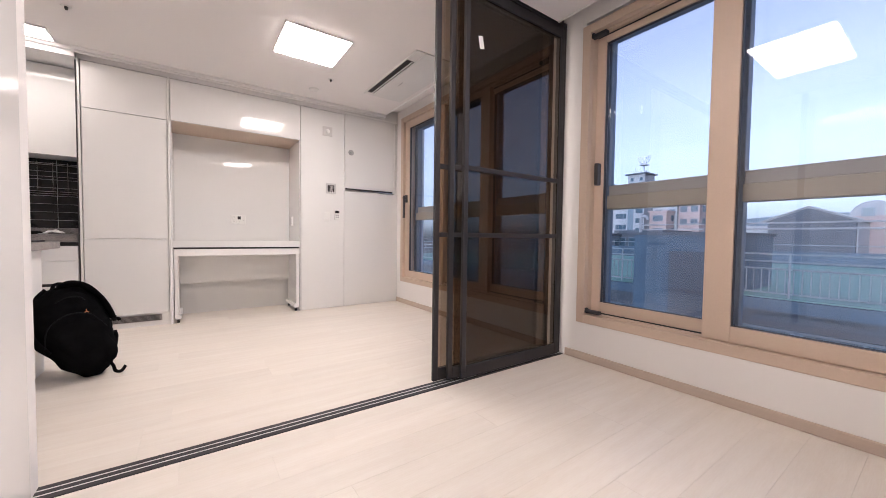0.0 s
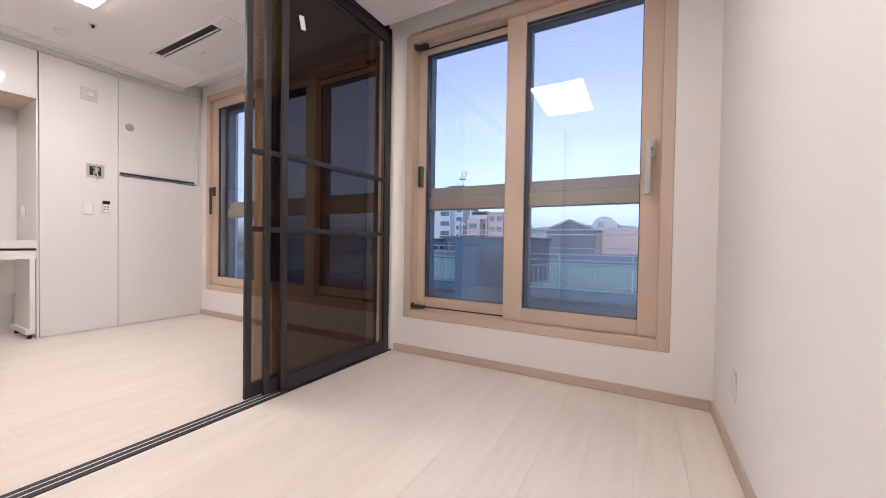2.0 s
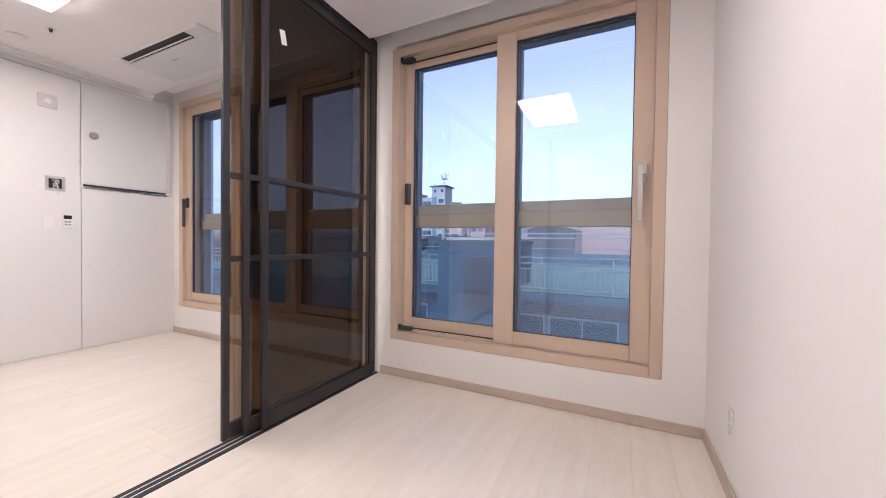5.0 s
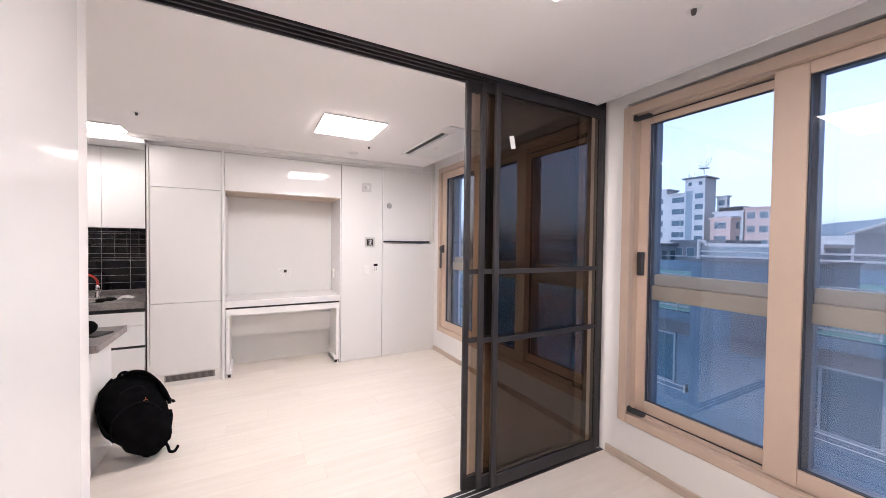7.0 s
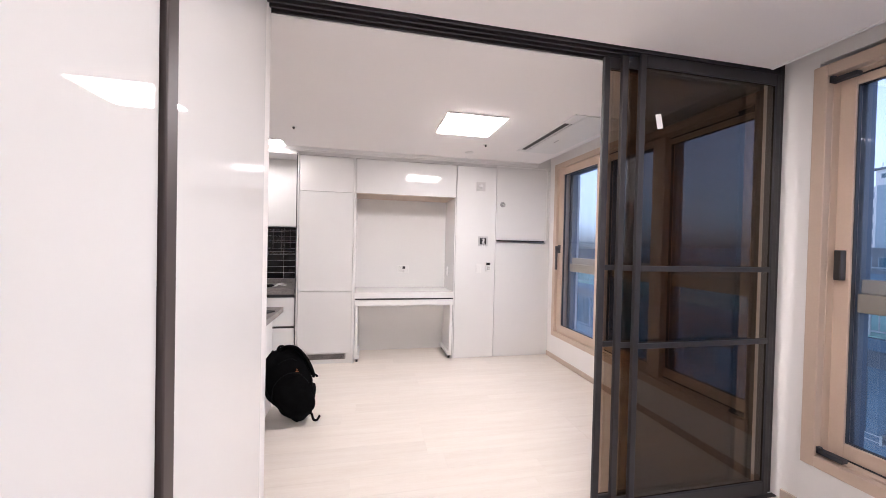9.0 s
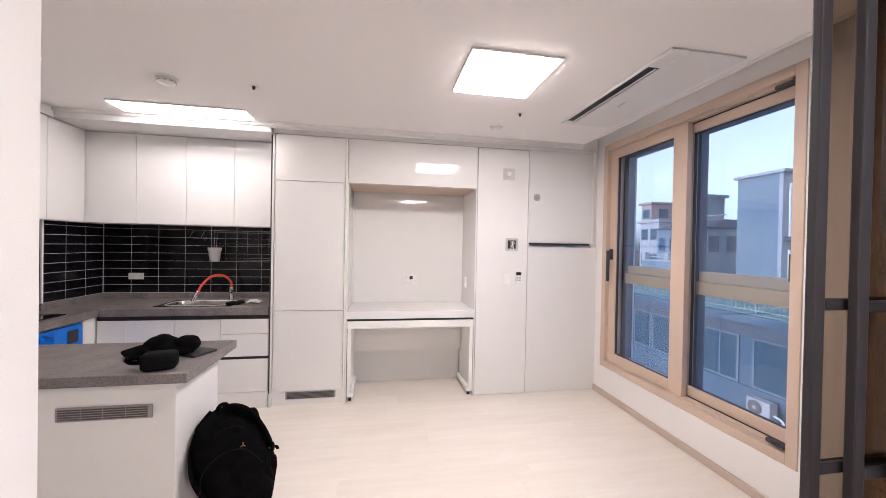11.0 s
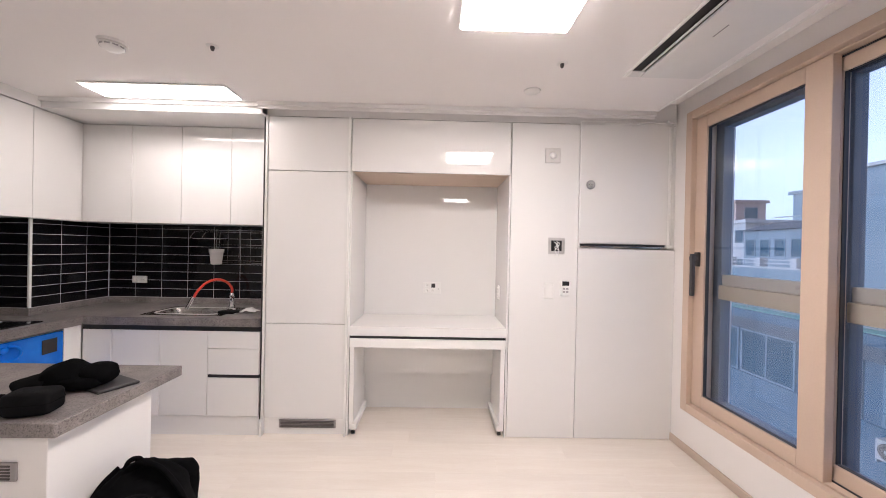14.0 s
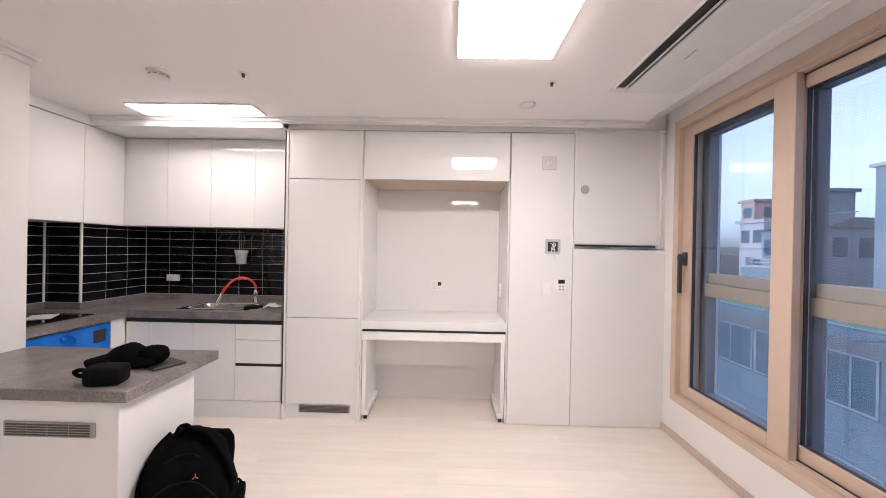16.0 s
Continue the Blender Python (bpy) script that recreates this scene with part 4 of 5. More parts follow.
# sack leaning over to the counter: middle, half width and half depth by height
BAG_MID = ((0.0, 0.02), (0.1, -0.005), (0.25, -0.06), (0.4, -0.085), (0.53, -0.085))
BAG_WIDE = ((0.0, 0.075), (0.06, 0.115), (0.2, 0.175), (0.32, 0.175), (0.43, 0.15), (0.50, 0.115), (0.53, 0.05))
BAG_DEEP = ((0.0, 0.085), (0.08, 0.125), (0.25, 0.14), (0.40, 0.12), (0.50, 0.085), (0.53, 0.04))


def sack(scale=1.0, z0=0.0, z1=0.53, crease=0.012, seed=0.0, shift=(0, 0), deep=1.0, seg=56, rows=44):
    bm = bmesh.new()
    rings = []
    for r in range(rows + 1):
        z = z0 + (z1 - z0) * r / rows
        end = min(1.0, 6 * r / rows + 0.25, 6 * (rows - r) / rows + 0.25) ** 0.5
        c, w, d = blend(BAG_MID, z), blend(BAG_WIDE, z) * scale * end, blend(BAG_DEEP, z) * scale * deep * end
        loop = []
        for k in range(seg):
            a = 2 * math.pi * k / seg
            u, v = (math.copysign(abs(f) ** 0.72, f) for f in (math.cos(a), math.sin(a)))
            p = Vector((u * 2, v * 2, z * 9))
            n = noise.noise(p * 0.9 + Vector((seed, 0, 0))) + 0.6 * abs(noise.noise(p * 2.1 + Vector((0, seed, 3)))) - 0.2
            loop.append(bm.verts.new((c + shift[0] + u * (w + crease * n), shift[1] + v * (d + crease * n), z)))
        rings.append(loop)
    for a, b in zip(rings, rings[1:]):
        for k in range(seg):
            bm.faces.new((a[k], a[(k + 1) % seg], b[(k + 1) % seg], b[k]))
    bm.faces.new(rings[0][::-1])
    bm.faces.new(rings[-1])
    bmesh.ops.recalc_face_normals(bm, faces=bm.faces[:])
    return bm


WEBBING = [(-0.006, -0.024), (0.006, -0.024), (0.009, 0.0), (0.006, 0.024), (-0.006, 0.024), (-0.009, 0.0)]
TAPE = [(-0.0025, -0.009), (0.0025, -0.009), (0.0025, 0.009), (-0.0025, 0.009)]
bag_part("main_body", sack(seed=2.0), M_BLACK)
bag_part("front_pocket", sack(0.80, 0.05, 0.36, 0.014, 5.0, (0.015, -0.062), 0.75), M_BLACK)
bag_part("upper_pocket", sack(0.72, 0.33, 0.49, 0.010, 8.0, (0.0, -0.045), 0.8, 40, 20), M_BLACK)
bag_part("side_pocket", blob(0.035, 0.075, 0.095, 0.6, wobble=0.1, seed=6), M_BLACK, pose(0.095, 0.005, 0.15, 0, 8, 0))
bag_part("back_pad", blob(0.12, 0.03, 0.16, 0.5, seg=30, rings=22, wobble=0.05, seed=21), M_BLACK, pose(-0.07, 0.105, 0.30))
for ctrl in (((-0.13, -0.03, 0.50), (-0.085, -0.05, 0.535), (-0.02, -0.07, 0.52), (0.04, -0.08, 0.455), (0.08, -0.08, 0.385), (0.105, -0.07, 0.32)),
             ((-0.17, 0.03, 0.50), (-0.215, 0.0, 0.45), (-0.245, -0.04, 0.36), (-0.235, -0.09, 0.26), (-0.18, -0.12, 0.17))):
    bag_part("shoulder_strap", sweep(curve_through([Vector(p) for p in ctrl]), WEBBING), M_BLACK)
bag_part("buckle", boxes((0.102, 0.122, -0.09, -0.057, 0.30, 0.335), bevel=0.004, segments=2), M_BLACKSHELL, label="black plastic buckle")
bag_part("strap_end", sweep(curve_through([Vector(p) for p in ((0.112, -0.07, 0.31), (0.13, -0.075, 0.315), (0.14, -0.075, 0.30))]), TAPE), M_BLACK)
bag_part("grab_handle", tube(((-0.15, 0.0, 0.50), (-0.135, -0.005, 0.535), (-0.105, -0.005, 0.538), (-0.09, 0.0, 0.51)), 0.009), M_BLACK)
for ctrl in (((-0.20, -0.135, 0.20), (-0.195, -0.165, 0.30), (-0.12, -0.165, 0.365), (-0.02, -0.155, 0.36), (0.06, -0.14, 0.28)),
             ((-0.17, -0.10, 0.42), (-0.12, -0.125, 0.455), (-0.06, -0.12, 0.46), (-0.02, -0.10, 0.43))):
    bag_part("zip", tube(ctrl, 0.0032, 6), M_BLACKSHELL, label="dark zip")
spot = Vector((-0.03, -0.138, 0.375))
for k in range(3):
    a = math.radians(90 + 120 * k)
    bag_part("emblem_arm", bar(spot, spot + Vector((0.012 * math.cos(a), -0.002, 0.012 * math.sin(a))), 0.0022, 6), M_ORANGE, label="orange stitched emblem")
bag_part("loose_strap", sweep(curve_through([Vector(p) for p in ((0.06, -0.06, 0.10), (0.095, -0.085, 0.05), (0.105, -0.10, 0.012), (0.13, -0.11, 0.006), (0.155, -0.10, 0.03))]), TAPE), M_BLACK)


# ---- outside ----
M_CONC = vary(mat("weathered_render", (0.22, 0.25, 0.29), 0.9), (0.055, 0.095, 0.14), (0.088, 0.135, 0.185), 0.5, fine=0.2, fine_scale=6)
M_PANELGREY = vary(mat("grey_metal_cladding", (0.16, 0.2, 0.27), 0.7), (0.115, 0.16, 0.20), (0.16, 0.205, 0.25), 0.4, stretch=(1, 1, 4))
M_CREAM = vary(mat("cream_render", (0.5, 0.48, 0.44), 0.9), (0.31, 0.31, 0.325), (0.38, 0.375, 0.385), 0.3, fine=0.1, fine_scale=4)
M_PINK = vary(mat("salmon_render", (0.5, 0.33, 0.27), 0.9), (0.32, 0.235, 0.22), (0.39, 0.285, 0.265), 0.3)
M_GREEN = vary(mat("green_roof_coating", (0.1, 0.32, 0.22), 0.7), (0.12, 0.27, 0.24), (0.19, 0.35, 0.31), 0.35, fine=0.2, fine_scale=5)
M_WINDARK = mat("dark_window_glass", (0.04, 0.08, 0.115), 0.2, spec=0.5)
M_DARKRAIL = mat("dark_steel_railing", (0.26, 0.29, 0.31), 0.45, 0.3)
M_SASH = mat("grey_window_sash", (0.15, 0.19, 0.23), 0.5)
M_RAILMETAL = mat("steel_railing", (0.35, 0.36, 0.37), 0.4, 0.6)
M_ROOFDARK = vary(mat("dark_roofing", (0.09, 0.1, 0.11), 0.8), (0.05, 0.063, 0.082), (0.088, 0.102, 0.125), 0.6)
# distance haze is mixed into this colour
M_HILL = vary(mat("far_hills_hazed", (0.1, 0.13, 0.12), 1.0), (0.13, 0.18, 0.22), (0.17, 0.22, 0.26), 0.02)
M_GROUND = vary(mat("asphalt_ground", (0.06, 0.06, 0.06), 0.9), (0.05, 0.05, 0.05), (0.08, 0.08, 0.08), 0.2)
GZ = -12.0

bm = bmesh.new()
bmesh.ops.create_grid(bm, x_segments=1, y_segments=1, size=2500, matrix=Matrix.Translation((0, 0, GZ)))
structure("ground", bm, M_GROUND, "grey asphalt ground between the buildings", "ground")


def facade_window(parent, x, y, z, w, h, facing="x", material=None, sash=True):
    """A recessed pane in a frame on a wall that looks to -x (or -y)."""
    if facing == "x":
        fr = boxes((x - 0.05, x + 0.02, y - w / 2 - 0.06, y + w / 2 + 0.06, z - 0.06, z), (x - 0.05, x + 0.02, y - w / 2 - 0.06, y + w / 2 + 0.06, z + h, z + h + 0.06), (x - 0.05, x + 0.02, y - w / 2 - 0.06, y - w / 2, z, z + h), (x - 0.05, x + 0.02, y + w / 2, y + w / 2 + 0.06, z, z + h), *([(x - 0.045, x + 0.02, y - 0.025, y + 0.025, z, z + h)] if sash else []))
        pn = boxes((x - 0.02, x + 0.01, y - w / 2, y + w / 2, z, z + h))
    else:
        fr = boxes((x - w / 2 - 0.06, x + w / 2 + 0.06, y - 0.05, y + 0.02, z - 0.06, z), (x - w / 2 - 0.06, x + w / 2 + 0.06, y - 0.05, y + 0.02, z + h, z + h + 0.06), (x - w / 2 - 0.06, x - w / 2, y - 0.05, y + 0.02, z, z + h), (x + w / 2, x + w / 2 + 0.06, y - 0.05, y + 0.02, z, z + h))
        pn = boxes((x - w / 2, x + w / 2, y - 0.02, y + 0.01, z, z + h))
    wdw = part("window", fr, M_SASH, parent)
    part("pane", pn, material or M_WINDARK, wdw)


# house across the lane with a green roof terrace
RX, RZ = 11.6, -0.5
opp = thing("opposite_building", (0, 0, 0), "grey rendered building with a green roof terrace", "building")
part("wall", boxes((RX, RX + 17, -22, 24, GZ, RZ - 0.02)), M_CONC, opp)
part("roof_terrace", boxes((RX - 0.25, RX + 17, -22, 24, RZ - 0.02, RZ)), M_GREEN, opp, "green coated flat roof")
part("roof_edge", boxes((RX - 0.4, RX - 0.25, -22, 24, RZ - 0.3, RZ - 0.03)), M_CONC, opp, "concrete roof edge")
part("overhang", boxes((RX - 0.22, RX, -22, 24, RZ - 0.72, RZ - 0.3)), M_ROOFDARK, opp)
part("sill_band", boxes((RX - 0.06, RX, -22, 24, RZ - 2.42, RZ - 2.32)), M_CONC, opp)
for k in range(21):
    yy = -20 + 2.08 * k
    facade_window(opp, RX, yy, RZ - 2.24, 1.86 if k % 3 else 1.2, 1.42)
    facade_window(opp, RX, yy, RZ - 5.2, 1.5, 1.4)
pipes = thing("wall_pipes", (RX - 0.3, 5.0, -2.72), "two thin white pipes along the opposite wall", "pipes")
for z in (0.0, -0.14):
    part("pipe", bar((0, -7, z), (0, 3.6, z), 0.013, 6), M_CREAM, pipes)
for k in range(5):
    part("clip", boxes((-0.02, 0.3, -6 + 2.2 * k, -5.95 + 2.2 * k, -0.18, 0.04)), M_RAILMETAL, pipes)
# stair block that stands flush in the front of the opposite house
stair = thing("roof_stair_block", (RX - 0.45, 4.1, GZ), "dark blue-grey stair block rising past the roof terrace", "building")
hz = 0.98 - GZ
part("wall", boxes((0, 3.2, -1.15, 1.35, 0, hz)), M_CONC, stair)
part("coping", boxes((-0.06, 3.26, -1.21, 1.41, hz, hz + 0.08)), M_ROOFDARK, stair)
for dz in (0.16, 0.30):
    part("roof_pipe", bar((0.1, -4.6, hz + dz), (0.1, 1.2, hz + dz), 0.022, 6), M_CREAM, stair, "pale pipe along the top")
for yy, up in ((1.2, 0.55), (-1.1, 0.42)):
    part("vent_pipe", tube(((0.05, yy, hz - 1.4), (0.05, yy, hz + up - 0.1), (0.05, yy - 0.05, hz + up), (0.05, yy - 0.16, hz + up), (0.05, yy - 0.2, hz + up - 0.1)), 0.045, 8), M_CREAM, stair, "pale goose-neck vent pipe", True)
part("service_door", boxes((-0.03, 0.0, -0.55, 0.35, hz - 2.3, hz - 0.45), bevel=0.01), M_ROOFDARK, stair)
part("drain_pipe", bar((-0.06, -0.8, hz - 6), (-0.06, -0.8, hz - 0.1), 0.045, 8), M_SASH, stair)
fence = thing("roof_railing", (RX - 0.1, 0, RZ), "grey steel railing along the roof terrace", "railing")
for z in (0.1, 0.68, 0.86, 1.04):
    part("rail", bar((0, -22, z), (0, 24, z), 0.022, 6), M_DARKRAIL, fence)
bm = bmesh.new()
for k in range(317):
    y = -22 + 0.145 * k
    bmesh.ops.create_cube(bm, size=1, matrix=Matrix.Translation((0, y, 0.39)) @ Matrix.Diagonal((0.018, 0.018, 0.58, 1)))
tagged(part("balusters", bm, M_DARKRAIL, fence), kind="stuff")
for k in range(24):
    part("post", bar((0, -22 + 2 * k, 0), (0, -22 + 2 * k, 1.04), 0.025, 6), M_DARKRAIL, fence)

# second railing and low parapet further back
par = thing("parapet", (RX + 16.5, 0, RZ), "low grey parapet with a pipe rail on the roof", "parapet")
part("wall", boxes((0, 0.2, -22, 24, 0, 0.75)), M_CONC, par)
part("rail", bar((0.1, -22, 1.1), (0.1, 24, 1.1), 0.03, 6), M_DARKRAIL, par)

# rooftop house clad in grey metal
pent = thing("rooftop_house", (13.4, 10.75, RZ), "grey metal-clad rooftop house with doors and ladder", "building")
part("wall_west", boxes((0.0, 0.12, 0.12, 1.55, 0, 4.6)), M_PANELGREY, pent)
for k in range(5):
    part("cladding_seam", boxes((-0.03, 0.0, 0.12, 1.55, 0.75 + k * 0.75, 0.79 + k * 0.75)), M_PANELGREY, pent)
part("wall_south", boxes((0.0, 4.6, 0.0, 0.12, 0, 4.6)), M_CREAM, pent, "pale rendered wall")
part("back_walls", boxes((4.48, 4.6, 0.12, 1.55, 0, 4.6), (0.12, 4.48, 1.43, 1.55, 0, 4.6)), M_PANELGREY, pent)
part("roof", boxes((-0.1, 4.7, -0.12, 1.65, 4.6, 4.7)), M_CREAM, pent)
for z in (0.2, 2.45):
    part("door", boxes((0.25, 1.25, -0.05, 0.0, z, z + 1.8), bevel=0.01), M_PLASTIC, pent, "white metal door")
part("platform", boxes((0.1, 2.0, -0.6, 0.0, 2.3, 2.42)), M_ROOFDARK, pent)
facade_window(pent, 2.9, 0.0, 3.0, 1.0, 1.0, "y")
part("wall_stain_panel", boxes((2.0, 4.5, -0.012, 0.0, 0.0, 1.9)), M_PANELGREY, pent, "grey lower wall coat")
part("duct", tube(((1.55, -0.12, 0.3), (1.55, -0.14, 2.2), (1.6, -0.2, 2.6), (1.95, -0.2, 2.75), (2.35, -0.2, 2.8)), 0.08), M_PANELGREY, pent, "grey duct pipe", True)
lad = part("ladder", boxes((2.25, 2.29, -0.25, -0.21, 0, 3.3), (2.75, 2.79, -0.25, -0.21, 0, 3.3), *[(2.29, 2.75, -0.245, -0.215, 0.25 + 0.3 * k, 0.28 + 0.3 * k) for k in range(10)]), M_RAILMETAL, pent)

# wing below with its own windows and an outdoor unit
unit = thing("outdoor_unit", (11.3, 9.6, -3.45), "white outdoor air conditioner unit on a wall bracket", "air conditioner")
part("case", boxes((-0.14, 0.14, -0.34, 0.34, 0, 0.5), bevel=0.02, segments=2), M_GREYPLASTIC, unit)
part("fan_grille", cyl(0.2, 0.2, 0.03, pose(-0.142, 0.08, 0.25, 0, 90, 0), 32), M_GRILLEDARK, unit)
part("hub", cyl(0.06, 0.06, 0.05, pose(-0.15, 0.08, 0.25, 0, 90, 0), 20), M_GREYPLASTIC, unit)
part("bracket", boxes((-0.18, 0.3, -0.30, -0.26, -0.05, 0), (-0.18, 0.3, 0.26, 0.30, -0.05, 0)), M_RAILMETAL, unit)
part("pipe", tube(((0.0, -0.34, 0.16), (0.06, -0.52, 0.08), (0.12, -0.56, -0.2), (0.3, -0.5, -0.5)), 0.03), M_PLASTIC, unit, "", True)


def block(name, x, y, w, d, top, material, label, floors=0, cols=0, storey=2.9, parapet=True, roof=None):
    """A building whose front looks to -x; w along y, d along x."""
    e = thing(name, (x, y, GZ), label, "building")
    h = top - GZ
    part("wall", boxes((0, d, -w / 2, w / 2, 0, h)), material, e)
    if parapet:
        part("roof", boxes((-0.3, d + 0.3, -w / 2 - 0.3, w / 2 + 0.3, h, h + 0.35)), roof or material, e)
    for r in range(floors):
        for c in range(cols):
            facade_window(e, 0.0, -w / 2 + (c + 0.5) * w / cols, h - 2.0 - storey * r, min(2.1, w / cols * 0.62), 1.25, sash=False)
            facade_window(e, d * (c + 0.5) / cols, -w / 2, h - 2.0 - storey * r, min(1.6, d / cols * 0.6), 1.35, "y")
    return e


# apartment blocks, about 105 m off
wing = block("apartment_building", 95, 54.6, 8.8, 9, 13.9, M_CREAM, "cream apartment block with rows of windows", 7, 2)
for k in range(7):
    facade_window(wing, 0.0, -3.55, 13.9 - GZ - 2.0 - 2.9 * k, 0.9, 1.25, sash=False)
block("lift_house", 98, 58.6, 4, 5, 15.8, M_CREAM, "small cream lift house on the apartment block", 0, 0)
tower = thing("apartment_tower", (94.6, 48, GZ), "cream stair tower with a cornice and antennas", "building")
th = 17.3 - GZ
part("wall", boxes((0, 4.9, -2.2, 2.2, 0, th)), M_CREAM, tower)
part("recessed_strip", boxes((-0.05, 0.0, 0.5, 2.0, 0, th - 2.9)), M_PANELGREY, tower, "grey recessed wall strip")
part("cornice", boxes((-0.5, 5.4, -2.7, 2.7, th, th + 0.35)), M_ROOFDARK, tower, "dark projecting cornice")
for k in range(6):
    facade_window(tower, 0.0, -0.95, th - 4.8 - 2.55 * k, 1.7, 1.15, sash=False)
for y in (-1.2, 1.1):
    facade_window(tower, 0.0, y, th - 1.6, 0.7, 0.8, sash=False)
part("antenna_mast", bar((2, -0.9, th + 0.35), (2, -0.9, th + 4.4), 0.12, 6), M_RAILMETAL, tower)
part("mast_platform", boxes((1.1, 2.9, -1.8, 0.0, th + 2.5, th + 2.65)), M_RAILMETAL, tower)
for k in range(7):
    yy = -2.1 + 0.42 * k
    lean = 0.1 * (k - 3)
    part("antenna_panel", bar((2, yy, th + 3.4), (2, yy + lean, th + 4.9), 0.11, 6), M_RAILMETAL, tower)
    part("antenna_strut", bar((2, -0.9, th + 2.6), (2, yy, th + 3.6), 0.07, 6), M_RAILMETAL, tower)
for k in range(8):
    part("roof_antenna", bar((1, -1.9 + 0.55 * k, th + 0.35), (1, -1.9 + 0.55 * k, th + (1.1, 1.9, 0.9, 1.5)[k % 4]), 0.14, 6), M_RAILMETAL, tower)
block("apartment_building", 101, 45.2, 2.0, 1.5, 13.0, M_CREAM, "narrow cream apartment block behind the tower", 5, 1)
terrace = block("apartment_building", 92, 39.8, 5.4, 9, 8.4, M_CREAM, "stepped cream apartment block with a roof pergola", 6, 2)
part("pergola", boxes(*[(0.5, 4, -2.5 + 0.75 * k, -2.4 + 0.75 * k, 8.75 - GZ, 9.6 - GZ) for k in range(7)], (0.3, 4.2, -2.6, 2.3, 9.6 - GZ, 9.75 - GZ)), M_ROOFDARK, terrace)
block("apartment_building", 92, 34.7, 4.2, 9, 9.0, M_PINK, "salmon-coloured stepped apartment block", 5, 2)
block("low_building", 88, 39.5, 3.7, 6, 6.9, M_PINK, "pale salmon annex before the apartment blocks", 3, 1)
block("low_building", 54, 26.8, 6.4, 9, 1.7, M_ROOFDARK, "low dark-roofed building behind the terrace", 1, 4)
block("low_building", 50, 33.5, 8, 8, 1.2, M_PANELGREY, "low grey building with a dark roof", 1, 4, roof=M_ROOFDARK)
block("low_building", 46, 17.0, 9, 8, 1.25, M_PANELGREY, "low grey building with pale roof edge", 0, 0, roof=M_CREAM)
house = block("gabled_house", 38, 6.2, 4.7, 9, 2.35, M_ROOFDARK, "dark grey gabled house behind the roof terrace", 0, 0, parapet=False)
bm = bmesh.new()
hh = 2.35 - GZ
v = [bm.verts.new(p) for p in ((-0.3, -2.6, hh), (-0.3, 2.6, hh), (-0.3, 0, hh + 1.0), (9.3, -2.6, hh), (9.3, 2.6, hh), (9.3, 0, hh + 1.0))]
for f in ((0, 2, 1), (3, 4, 5), (0, 3, 5, 2), (1, 2, 5, 4), (0, 1, 4, 3)):
    bm.faces.new([v[k] for k in f])
part("roof", bm, M_ROOFDARK, house)
for q in (-1, 1):
    part("verge", sweep([Vector((-0.35, 2.7 * q, hh - 0.05)), Vector((-0.35, 0, hh + 1.03))], [(-0.05, -0.08), (0.05, -0.08), (0.05, 0.08), (-0.05, 0.08)]), M_CREAM, house, "pale roof verge")
part("side_cladding", boxes((0.4, 8.6, -2.42, -2.36, hh - 3.4, hh - 0.1)), M_CREAM, house, "pale side wall")
arch = block("arched_hall", 44, 1.4, 6.6, 8, 2.9, M_PINK, "salmon hall with an arched roof", 0, 0, parapet=False)
part("arched_roof", cyl(1.35, 1.35, 7.8, pose(4, 2.2, 2.75 - GZ, 0, 90, 0), 40), M_CREAM, arch)
facade_window(arch, 0.0, 2.5, 2.9 - GZ, 0.6, 0.6, sash=False)
block("low_building", 48, -9, 9, 8, 2.4, M_PINK, "low salmon building with windows", 1, 4)
block("low_building", 60, 13, 9, 8, 2.3, M_CREAM, "low cream building with windows", 1, 5)
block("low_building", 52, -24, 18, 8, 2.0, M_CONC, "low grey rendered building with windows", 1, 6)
block("apartment_building", 40, 49.5, 2.1, 4, 8.2, M_PINK, "slim pale salmon apartment tower", 5, 1)
block("apartment_building", 32, 39.2, 3.0, 5, 4.6, M_CREAM, "small cream apartment block", 3, 2)
block("office_tower", 40, 40.2, 1.2, 3, 8.1, M_PANELGREY, "narrow blue-grey tower far behind the roofs", 0, 0)
shed = block("long_roof_building", 26, 28.4, 5.0, 7, 3.3, M_PANELGREY, "grey building with a dark sloping roof", 1, 4, parapet=False)
bm = bmesh.new()
sh = 3.3 - GZ
v = [bm.verts.new(p) for p in ((-0.3, -2.7, sh), (-0.3, 2.7, sh), (2.2, 2.2, sh + 0.75), (2.2, -2.2, sh + 0.75), (7.2, -2.7, sh), (7.2, 2.7, sh), (5.0, 2.2, sh + 0.75), (5.0, -2.2, sh + 0.75))]
for f in ((0, 3, 2, 1), (3, 7, 6, 2), (7, 4, 5, 6), (0, 4, 7, 3), (1, 2, 6, 5), (0, 1, 5, 4)):
    bm.faces.new([v[k] for k in f])
part("roof", bm, M_ROOFDARK, shed)
part("ridge_rail", bar((2.3, -2.3, sh + 1.15), (2.3, 2.3, sh + 1.15), 0.04, 6), M_RAILMETAL, shed)
deck = thing("roof_parapet_wall", (16.0, 18.3, RZ), "low pale roof parapet with white posts", "parapet")
part("wall", boxes((0, 0.2, -1.9, 2.2, 0, 1.25)), M_PANELGREY, deck)
part("coping", boxes((-0.05, 0.25, -1.95, 2.25, 1.25, 1.33)), M_CREAM, deck)
for k in range(3):
    part("post", boxes((-0.1, 0.3, -1.7 + 1.75 * k, -1.4 + 1.75 * k, 1.33, 1.75), bevel=0.02), M_CREAM, deck, "pale post")
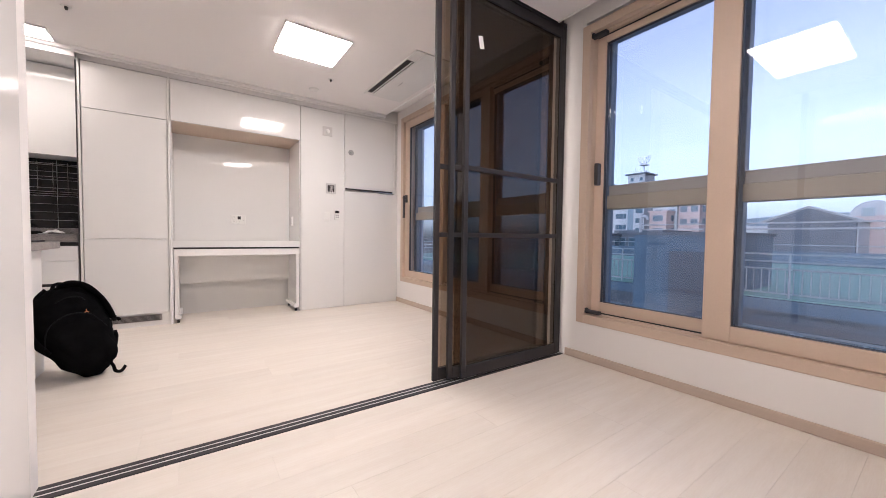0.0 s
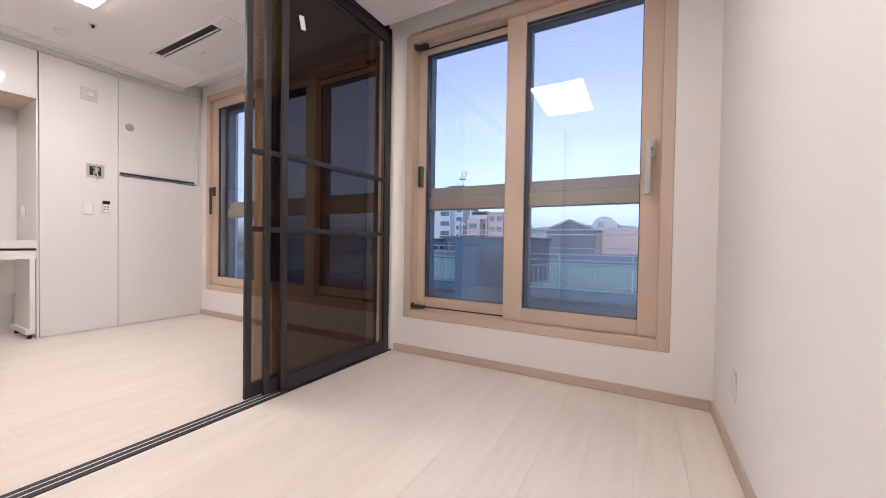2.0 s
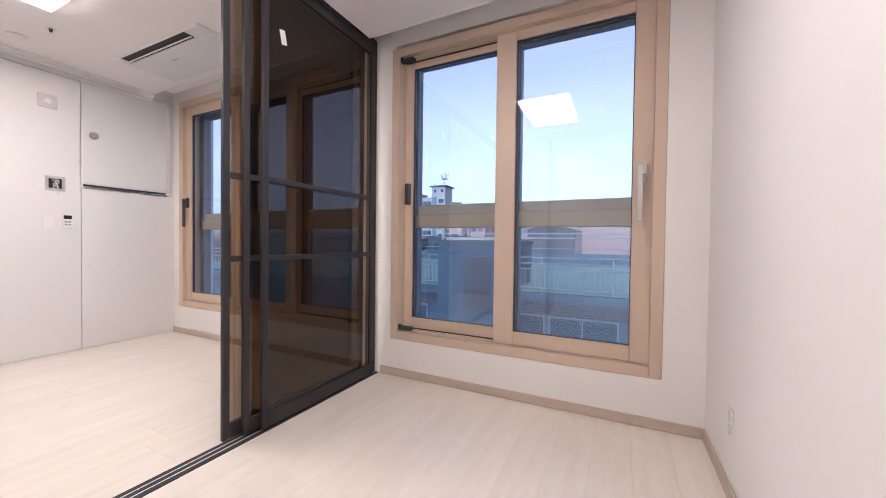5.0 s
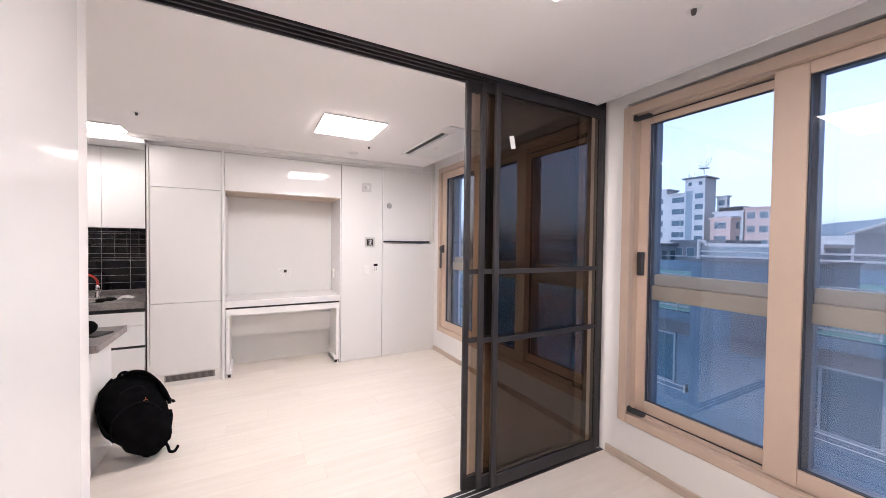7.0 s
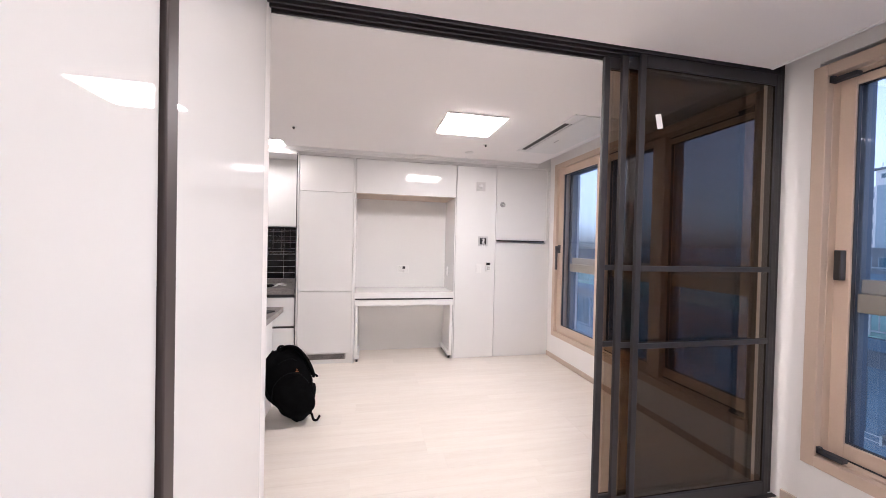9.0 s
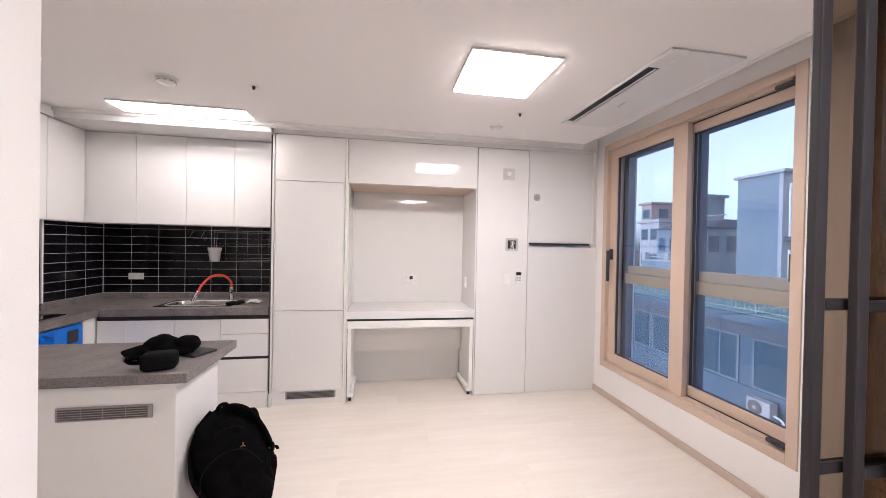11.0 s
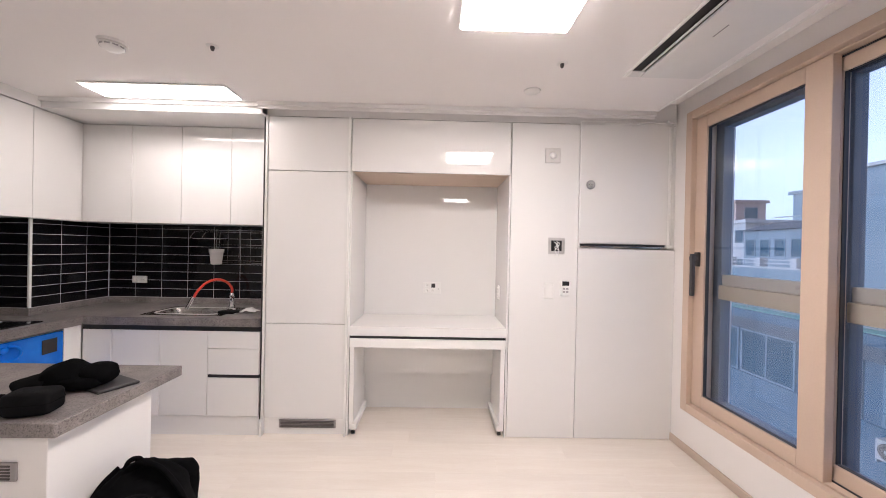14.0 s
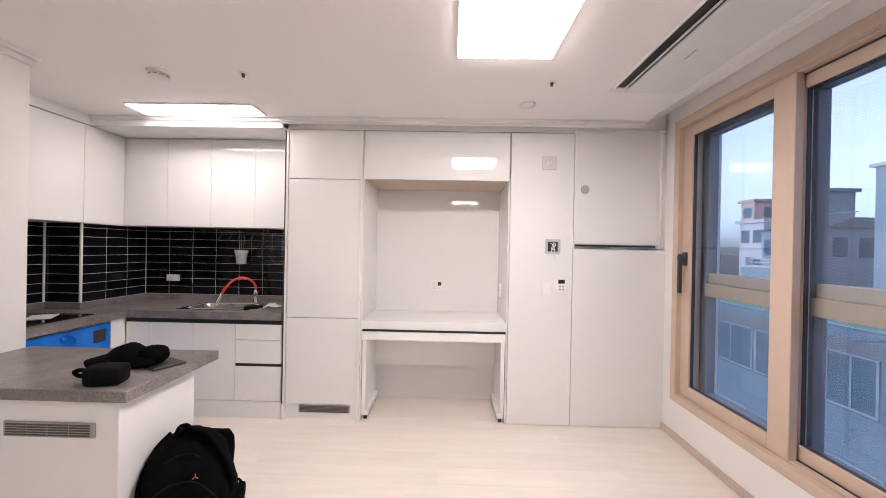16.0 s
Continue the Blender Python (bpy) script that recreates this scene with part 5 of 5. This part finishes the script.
for dz in (1.5, 1.66):
    part("pipe", bar((0.1, -1.9, dz), (0.1, 2.2, dz), 0.025, 6), M_CREAM, deck)

# hills; their haze is only the pale blue-grey of M_HILL
bm = bmesh.new()
for s, (dist, top) in enumerate(((420, 22), (620, 32))):
    lower, upper = [], []
    for k in range(90):
        y = -600 + 12 * k
        q = noise.noise(Vector((y * 0.006, s * 7.3, 0))) + 0.4 * noise.noise(Vector((y * 0.021, s * 3.1, 1)))
        hgt = max(4, top * math.exp(-((y + 60 - s * 120) / 260) ** 2) * (1 + 0.4 * q))
        lower.append(bm.verts.new((dist, y, GZ)))
        upper.append(bm.verts.new((dist + 60, y, hgt)))
    for k in range(89):
        bm.faces.new((lower[k], lower[k + 1], upper[k + 1], upper[k]))
structure("backdrop", bm, M_HILL, "wooded hills on the horizon, haze painted in", "hills")


# ---- wall tiles ----
def tile_field(parent, u0, u1, z0, z1, to_world, count_u):
    """Glazed tiles 0.24 m by 0.096 m on one wall; pieces share meshes."""
    tw, th, g = (u1 - u0) / count_u, 0.0768, 0.0032
    cache = {}
    rows_n = int(math.ceil((z1 - z0) / th))
    for r in range(rows_n):
        za, zb = z0 + r * th + g / 2, min(z0 + (r + 1) * th, z1) - g / 2
        if zb - za < 0.01:
            continue
        key = round(zb - za, 4)
        if key not in cache:
            b = boxes((-tw / 2 + g / 2, tw / 2 - g / 2, -0.004, 0.004, 0, zb - za), bevel=0.0012)
            me = bpy.data.meshes.new("tile")
            b.to_mesh(me)
            b.free()
            me.materials.append(M_TILE)
            cache[key] = me
        for c in range(count_u):
            ob = new("tile", cache[key])
            ob.parent = parent
            ob.matrix_local = to_world(u0 + (c + 0.5) * tw, za)


splash = structure("tiled_wall_north", boxes((-2.455, -0.82, TY + 0.0, TY + 0.011, 0.9, 1.6)), M_GROUT, "black glazed tile wall with pale joints", "tiled wall")
tile_field(splash, -2.45, -0.82, 0.906, 1.56, lambda u, z: pose(u, TY + 0.0026, z), 7)
pill = structure("tiled_wall_pillar", boxes((-2.455, -2.448, 4.1, TY, 0.9, 1.6), (KX, -2.455, 4.092, 4.1, 0.9, 1.6)), M_GROUT, "black glazed tiles on the pillar with white edge trims", "tiled wall")
tile_field(pill, 4.108, 4.72, 0.906, 1.555, lambda u, z: pose(-2.4506, u, z, 0, 0, 90), 3)
tile_field(pill, KX + 0.01, -2.452, 0.906, 1.555, lambda u, z: pose(u, 4.0946, z), 1)
part("corner_trim", boxes((-2.452, -2.437, 4.083, 4.098, 0.906, 1.555), bevel=0.002), M_PLASTIC, pill, "white tile corner trim")
west = structure("tiled_wall_west", boxes((KX, KX + 0.008, 3.06, 4.085, 0.9, 1.6)), M_GROUT, "black glazed tile wall beside the hob", "tiled wall")
tile_field(west, 3.07, 4.075, 0.906, 1.555, lambda u, z: pose(KX + 0.0054, u, z, 0, 0, 90), 4)
part("corner_trim", boxes((KX + 0.008, KX + 0.02, 4.073, 4.085, 0.906, 1.555), bevel=0.002), M_PLASTIC, west, "white tile corner trim")

# ---- floor planks ----
rng = random.Random(4)
PW, PL = 0.168, 1.2
plank_mesh = {}


def plank(x0, x1, y0, y1):
    key = (round(x1 - x0, 2), round(y1 - y0, 3))
    if key not in plank_mesh:
        b = boxes((-key[0] / 2 + 0.0002, key[0] / 2 - 0.0002, -key[1] / 2 + 0.0002, key[1] / 2 - 0.0002, -0.0085, 0.0), bevel=0.0003)
        me = bpy.data.meshes.new("plank")
        b.to_mesh(me)
        b.free()
        me.materials.append(M_PLANK)
        plank_mesh[key] = me
    ob = new("plank", plank_mesh[key])
    ob.parent = floor
    ob.location = ((x0 + x1) / 2, (y0 + y1) / 2, FL if y0 > 1.5 else 0.0)


def plank_field(xa, xb, ya, yb):
    y = ya
    while y < yb - 0.01:
        y1 = min(y + PW, yb)
        x = xa
        step = round(rng.uniform(0.25, PL), 1)
        while x < xb - 0.01:
            x1 = min(x + step, xb)
            if xb - x1 < 0.1:
                x1 = xb
            plank(x, x1, y, y1)
            x, step = x1, PL
        y = y1


plank_field(-0.55, 2.35, SY, 1.442)
plank_field(-1.79, 2.35, 1.538, 4.65)
plank_field(-2.75, -1.79, 3.05, 4.2)
